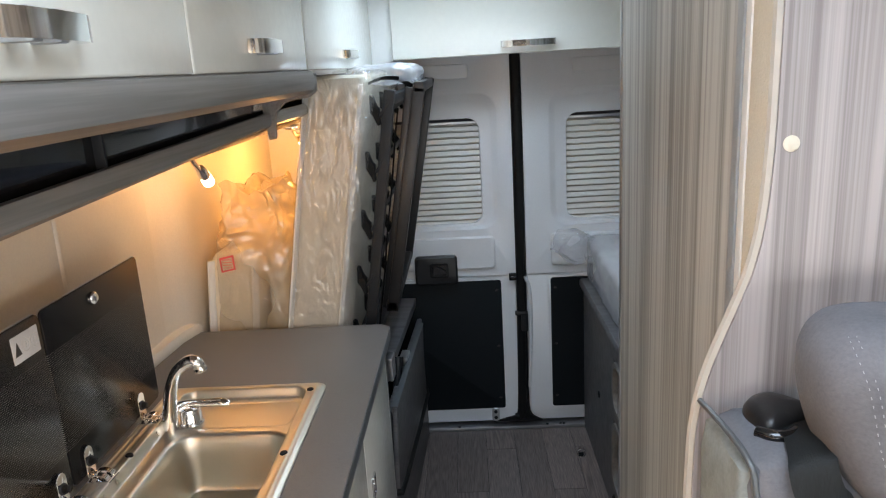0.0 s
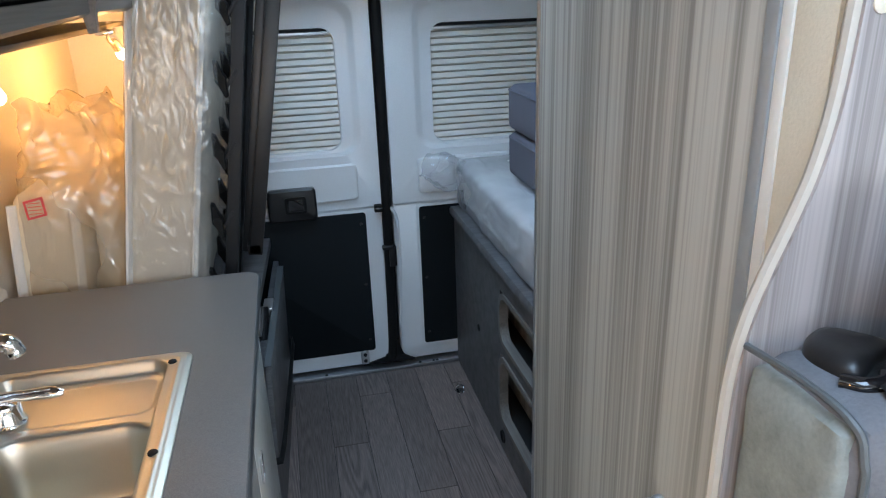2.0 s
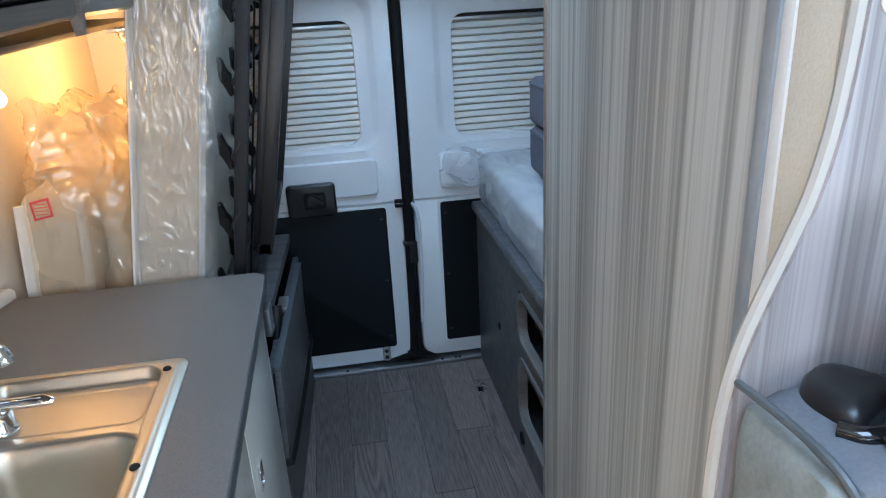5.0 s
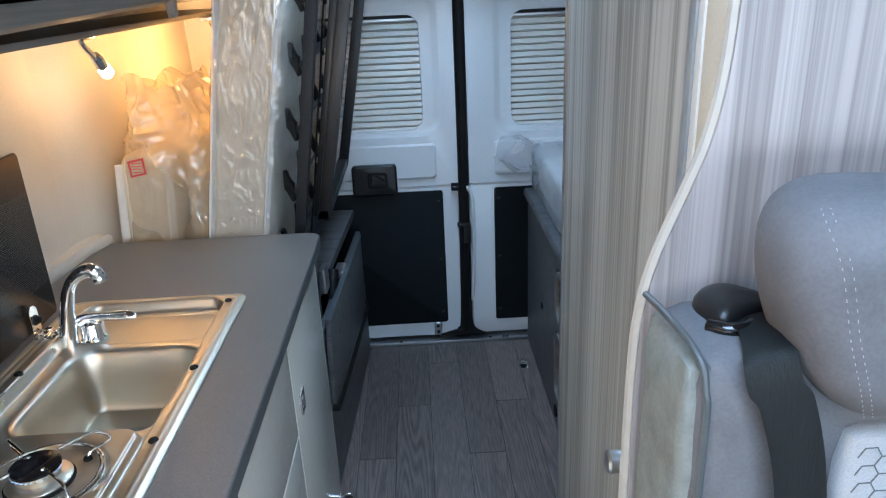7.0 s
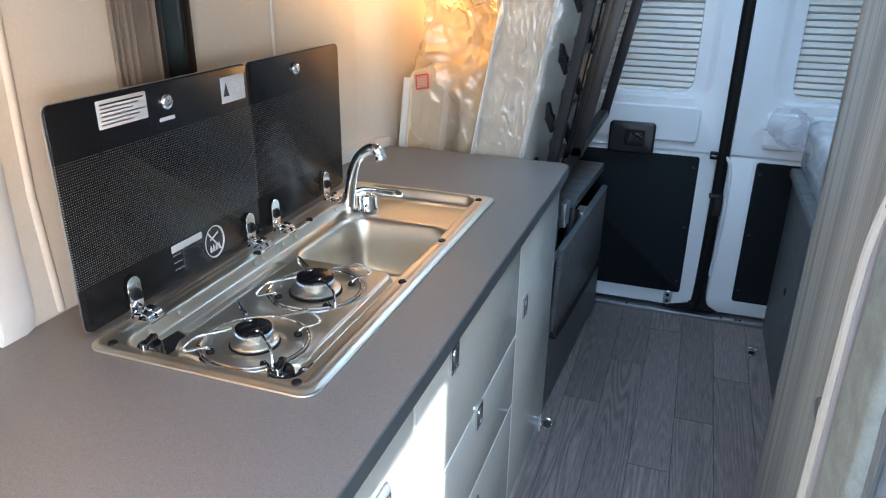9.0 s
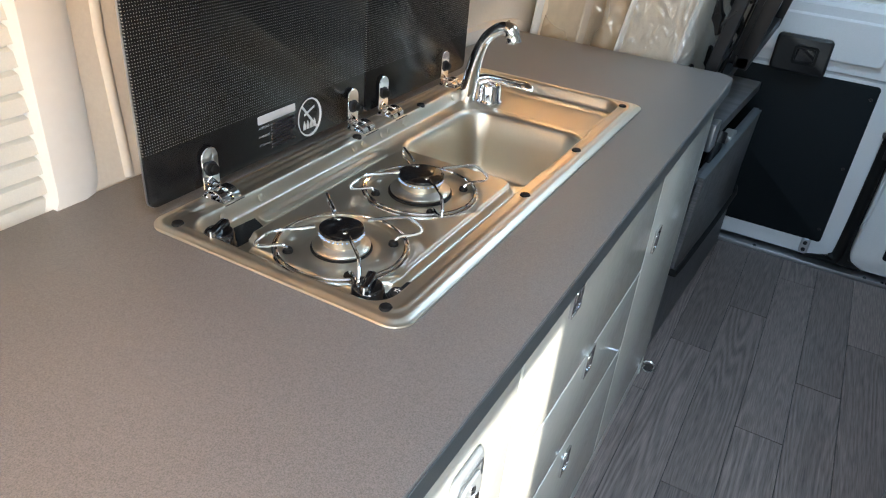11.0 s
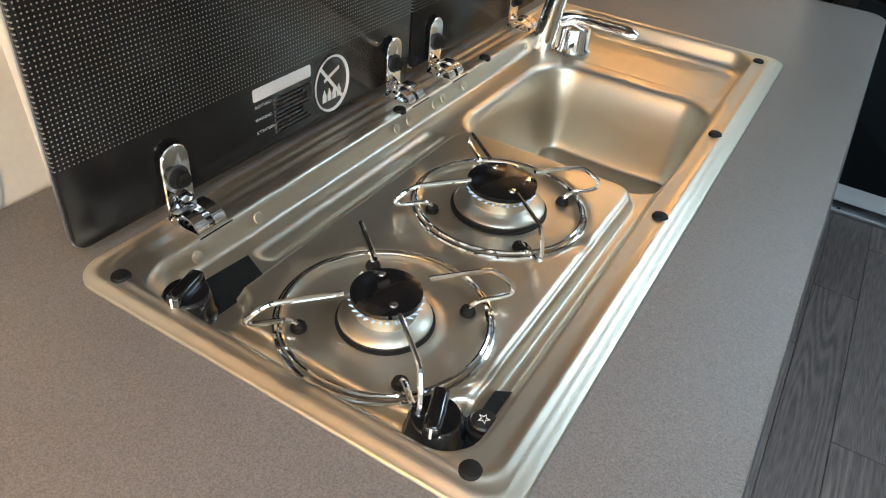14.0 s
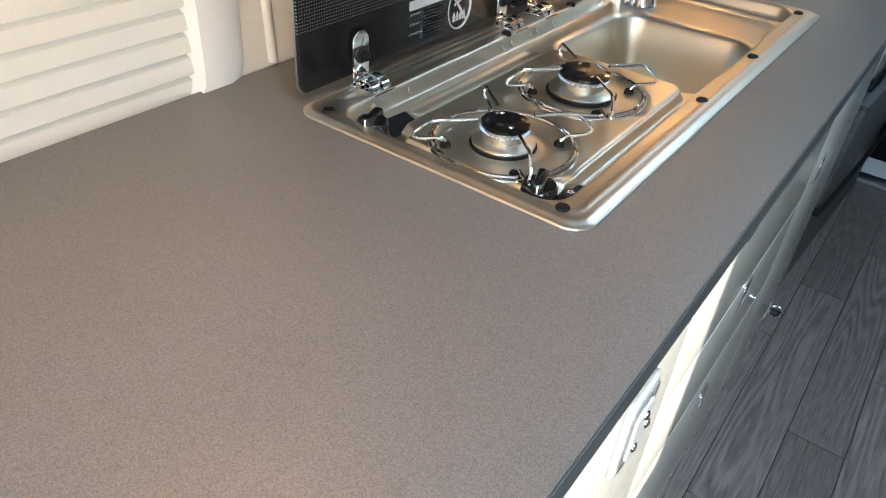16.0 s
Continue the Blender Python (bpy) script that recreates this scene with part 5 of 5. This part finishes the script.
def bench_seat():
    s = thing("bench_seat", "grey suede bench seat with honeycomb fabric and headrest", "seat", at=pose(0.018, -0.034, 0))
    # backrest block with a side bolster, centre panel and headrest
    part("backrest", pillow(0.262, 0.92, 1.035, 1.19, 0.42, 1.192, 0.03, 0, 0.0015, 16, 2), M_SUEDE, s)
    part("side_bolster", pillow(0.252, 0.30, 1.052, 1.188, 0.40, 1.178, 0.018, 0, 0.002, 14, 4), M_SUEDE2, s, "light green-grey suede bolster")
    pipe = smooth_path([(0.254, 1.188, 1.193), (0.258, 1.12, 1.196), (0.264, 1.065, 1.188), (0.268, 1.046, 1.16), (0.27, 1.042, 1.06), (0.27, 1.042, 0.42)], 6)
    part("piping", tube(pipe, 0.004, 8), M_EDGE, s, "dark piping")
    panel = part("centre_panel", pillow(0.395, 0.75, 1.012, 1.08, 0.42, 1.12, 0.02, 0, 0.001, 12, 6), M_HEX, s, "pale honeycomb quilted fabric")
    bm = bmesh.new()
    r = 0.0115
    for i in range(20):
        for j in range(32):
            cx = 0.415 + i * r * 1.5
            cz = 0.5 + j * r * math.sqrt(3) + (r * math.sqrt(3) / 2 if i % 2 else 0)
            if cx > 0.73 or cz > 1.1:
                continue
            pts = [(cx + r * math.cos(k * math.pi / 3), 1.0115, cz + r * math.sin(k * math.pi / 3)) for k in range(4)]
            tube(pts, 0.0007, 5, bm=bm)
    part("honeycomb_stitching", bm, M_SUEDE, panel)
    bm = pillow(0.318, 0.764, 0.99, 1.13, 1.132, 1.352, 0.055, 0, 0.002, 24, 5)
    for v in bm.verts:
        f = max(0.0, (1.28 - v.co.z) / 0.15)
        v.co.x += 0.055 * f ** 1.4 * max(0.0, (0.55 - v.co.x) / 0.22)
    h = part("headrest", bm, M_SUEDE, s, "rounded grey suede headrest")
    for dx in (0.0, 0.008):
        pts = [(0.336 + dx, 1.02, 1.342), (0.345 + dx, 0.993, 1.3), (0.356 + dx, 0.983, 1.24), (0.374 + dx, 0.985, 1.19), (0.392 + dx, 0.998, 1.15)]
        P = smooth_path(pts, 14)
        bm = bmesh.new()
        for a, c in zip(P[::2], P[1::2]):
            tube([a, a + (c - a) * 0.62], 0.00045, 5, bm=bm)
        part("stitching", bm, M_THREAD, h)
    part("seat_base", box(0.29, 1.1, 0.95, 1.19, 0.0, 0.42, 0.01), M_DWOOD, s)
    # belt guide: a rounded triangular cover with its point towards the front
    rim = [(q.x, q.y) for q in smooth_path([(0.307, 1.105, 0), (0.293, 1.135, 0), (0.296, 1.162, 0), (0.318, 1.182, 0), (0.342, 1.184, 0), (0.366, 1.158, 0), (0.376, 1.14, 0), (0.345, 1.122, 0)], 6, True)]
    cx, cy = 0.329, 1.147
    g = part("belt_guide", loft([([(cx + (a - cx) * k, cy + (c - cy) * k) for a, c in rim], z) for k, z in ((0.92, 1.182), (0.98, 1.187), (1.0, 1.193), (0.97, 1.199), (0.85, 1.2055), (0.55, 1.2105), (0.15, 1.2125))], "z"), M_BLACK, s, "black triangular belt guide cover")
    part("belt_slot", tube(smooth_path([(0.292, 1.108, 1.194), (0.304, 1.094, 1.196), (0.322, 1.092, 1.196), (0.334, 1.102, 1.195)], 5), 0.0075, 12, flat=0.7), M_GLOSSBLACK, g, "glossy black belt slot")
    bm = bmesh.new()
    path = smooth_path([(0.346, 1.118, 1.199), (0.336, 1.085, 1.204), (0.325, 1.05, 1.204), (0.318, 1.03, 1.196), (0.322, 1.022, 1.172), (0.336, 1.02, 1.148), (0.359, 1.016, 1.045), (0.382, 1.01, 0.8), (0.4, 1.004, 0.55)], 6)
    rows = []
    for p in path:
        rows.append([bm.verts.new(p + Vector((dx, -dx * dx * 1.2, 0.006 * dx / 0.024))) for dx in (-0.0245, -0.012, -0.010, 0, 0.010, 0.012, 0.0245)])
    for a, c in zip(rows, rows[1:]):
        for k in range(6):
            bm.faces.new((a[k], a[k + 1], c[k + 1], c[k]))
    bmesh.ops.solidify(bm, geom=bm.faces[:], thickness=0.0025)
    part("belt", bm, M_BELT, s, "dark seat belt webbing")
    return s


bench_seat()

# ---- floor planks and small fittings ----


def ring_bolt(x, y):
    r = thing("lashing_eye", "small chrome lashing ring in the floor", "ring", group="lashing rings in the floor")
    part("plate", lathe([(0.02, 0), (0.019, 0.003), (0.012, 0.004), (0.001, 0.003)], 20, pose(x, y, 0)), M_CHROME, r)
    part("ring", tube([(x + 0.017 * math.cos(a * math.pi / 10), y, 0.012 + 0.015 * math.sin(a * math.pi / 10)) for a in range(20)], 0.003, 8, True), M_CHROME, r)


ring_bolt(0.414, 3.01)
ring_bolt(-0.255, 2.262)


def plank_material():
    mat = bpy.data.materials.new("grey oak vinyl")
    mat.use_nodes = True
    n, l = mat.node_tree.nodes, mat.node_tree.links
    b = n["Principled BSDF"]
    tc, info = n.new("ShaderNodeTexCoord"), n.new("ShaderNodeObjectInfo")
    add = n.new("ShaderNodeVectorMath")
    add.operation = "MULTIPLY_ADD"
    add.inputs[1].default_value = (7.3, 11.1, 3.7)
    l.new(info.outputs["Random"], add.inputs[0]), l.new(tc.outputs["Object"], add.inputs[2])
    # growth rings: contour lines of a slow, stretched noise
    mp, slow = n.new("ShaderNodeMapping"), n.new("ShaderNodeTexNoise")
    mp.inputs["Scale"].default_value = (11, 0.8, 1)
    slow.inputs["Scale"].default_value, slow.inputs["Detail"].default_value = 1, 1.2
    l.new(add.outputs[0], mp.inputs[0]), l.new(mp.outputs[0], slow.inputs[0])
    many, rings = n.new("ShaderNodeMath"), n.new("ShaderNodeMath")
    many.operation, rings.operation = "MULTIPLY", "SINE"
    many.inputs[1].default_value = 120.0
    l.new(slow.outputs[0], many.inputs[0]), l.new(many.outputs[0], rings.inputs[0])
    wave = n.new("ShaderNodeMapRange")
    wave.inputs[1].default_value, wave.inputs[2].default_value = -1.0, 1.0
    l.new(rings.outputs[0], wave.inputs[0])
    mp2, fine = n.new("ShaderNodeMapping"), n.new("ShaderNodeTexNoise")
    mp2.inputs["Scale"].default_value = (330, 16, 1)
    fine.inputs["Scale"].default_value, fine.inputs["Detail"].default_value = 1, 5
    l.new(add.outputs[0], mp2.inputs[0]), l.new(mp2.outputs[0], fine.inputs[0])
    mix = n.new("ShaderNodeMix")
    mix.data_type = "FLOAT"
    mp3, patch, share = n.new("ShaderNodeMapping"), n.new("ShaderNodeTexNoise"), n.new("ShaderNodeMapRange")
    mp3.inputs["Scale"].default_value = (9, 0.9, 1)
    patch.inputs["Scale"].default_value, patch.inputs["Detail"].default_value = 1, 1
    share.inputs[1].default_value, share.inputs[2].default_value, share.inputs[3].default_value, share.inputs[4].default_value = 0.46, 0.64, 0.97, 0.72
    l.new(add.outputs[0], mp3.inputs[0]), l.new(mp3.outputs[0], patch.inputs[0])
    l.new(patch.outputs[0], share.inputs[0]), l.new(share.outputs[0], mix.inputs[0])
    l.new(wave.outputs[0], mix.inputs[2]), l.new(fine.outputs[0], mix.inputs[3])
    ramp = n.new("ShaderNodeValToRGB")
    ramp.color_ramp.elements[0].color, ramp.color_ramp.elements[1].color = (0.075, 0.056, 0.05, 1), (0.31, 0.243, 0.218, 1)
    ramp.color_ramp.elements[0].position, ramp.color_ramp.elements[1].position = 0.2, 0.85
    l.new(mix.outputs[0], ramp.inputs[0])
    shade = n.new("ShaderNodeMix")
    shade.data_type, shade.blend_type = "RGBA", "MULTIPLY"
    shade.inputs[0].default_value = 1
    tone = n.new("ShaderNodeMapRange")
    tone.inputs[3].default_value, tone.inputs[4].default_value = 0.75, 1.15
    l.new(info.outputs["Random"], tone.inputs[0])
    l.new(ramp.outputs[0], shade.inputs[6]), l.new(tone.outputs[0], shade.inputs[7])
    l.new(shade.outputs[2], b.inputs["Base Color"])
    b.inputs["Roughness"].default_value = 0.5
    bp = n.new("ShaderNodeBump")
    bp.inputs["Strength"].default_value, bp.inputs["Distance"].default_value = 0.25, 0.001
    l.new(mix.outputs[0], bp.inputs["Height"]), l.new(bp.outputs[0], b.inputs["Normal"])
    return mat


M_PLANK = plank_material()
PW, PL = 0.126, 0.92
mesh_of = {}
for i in range(9):
    y = -0.6 - 0.31 * (i * 5 % 3)
    while y < REAR - 0.03:
        y0, y1 = y, min(y + PL, REAR - 0.024)
        key = round(y1 - y0, 4)
        if key not in mesh_of:
            q = part("plank", box(0.0009, PW - 0.0009, 0.0009, key - 0.0009, -0.006, 0.0, 0.0008, 1), M_PLANK)
            mesh_of[key] = q.data
        else:
            q = new("plank", mesh_of[key])
        q.location = (-0.36 + i * PW, y0, 0)
        q.parent = floor
        y += PL
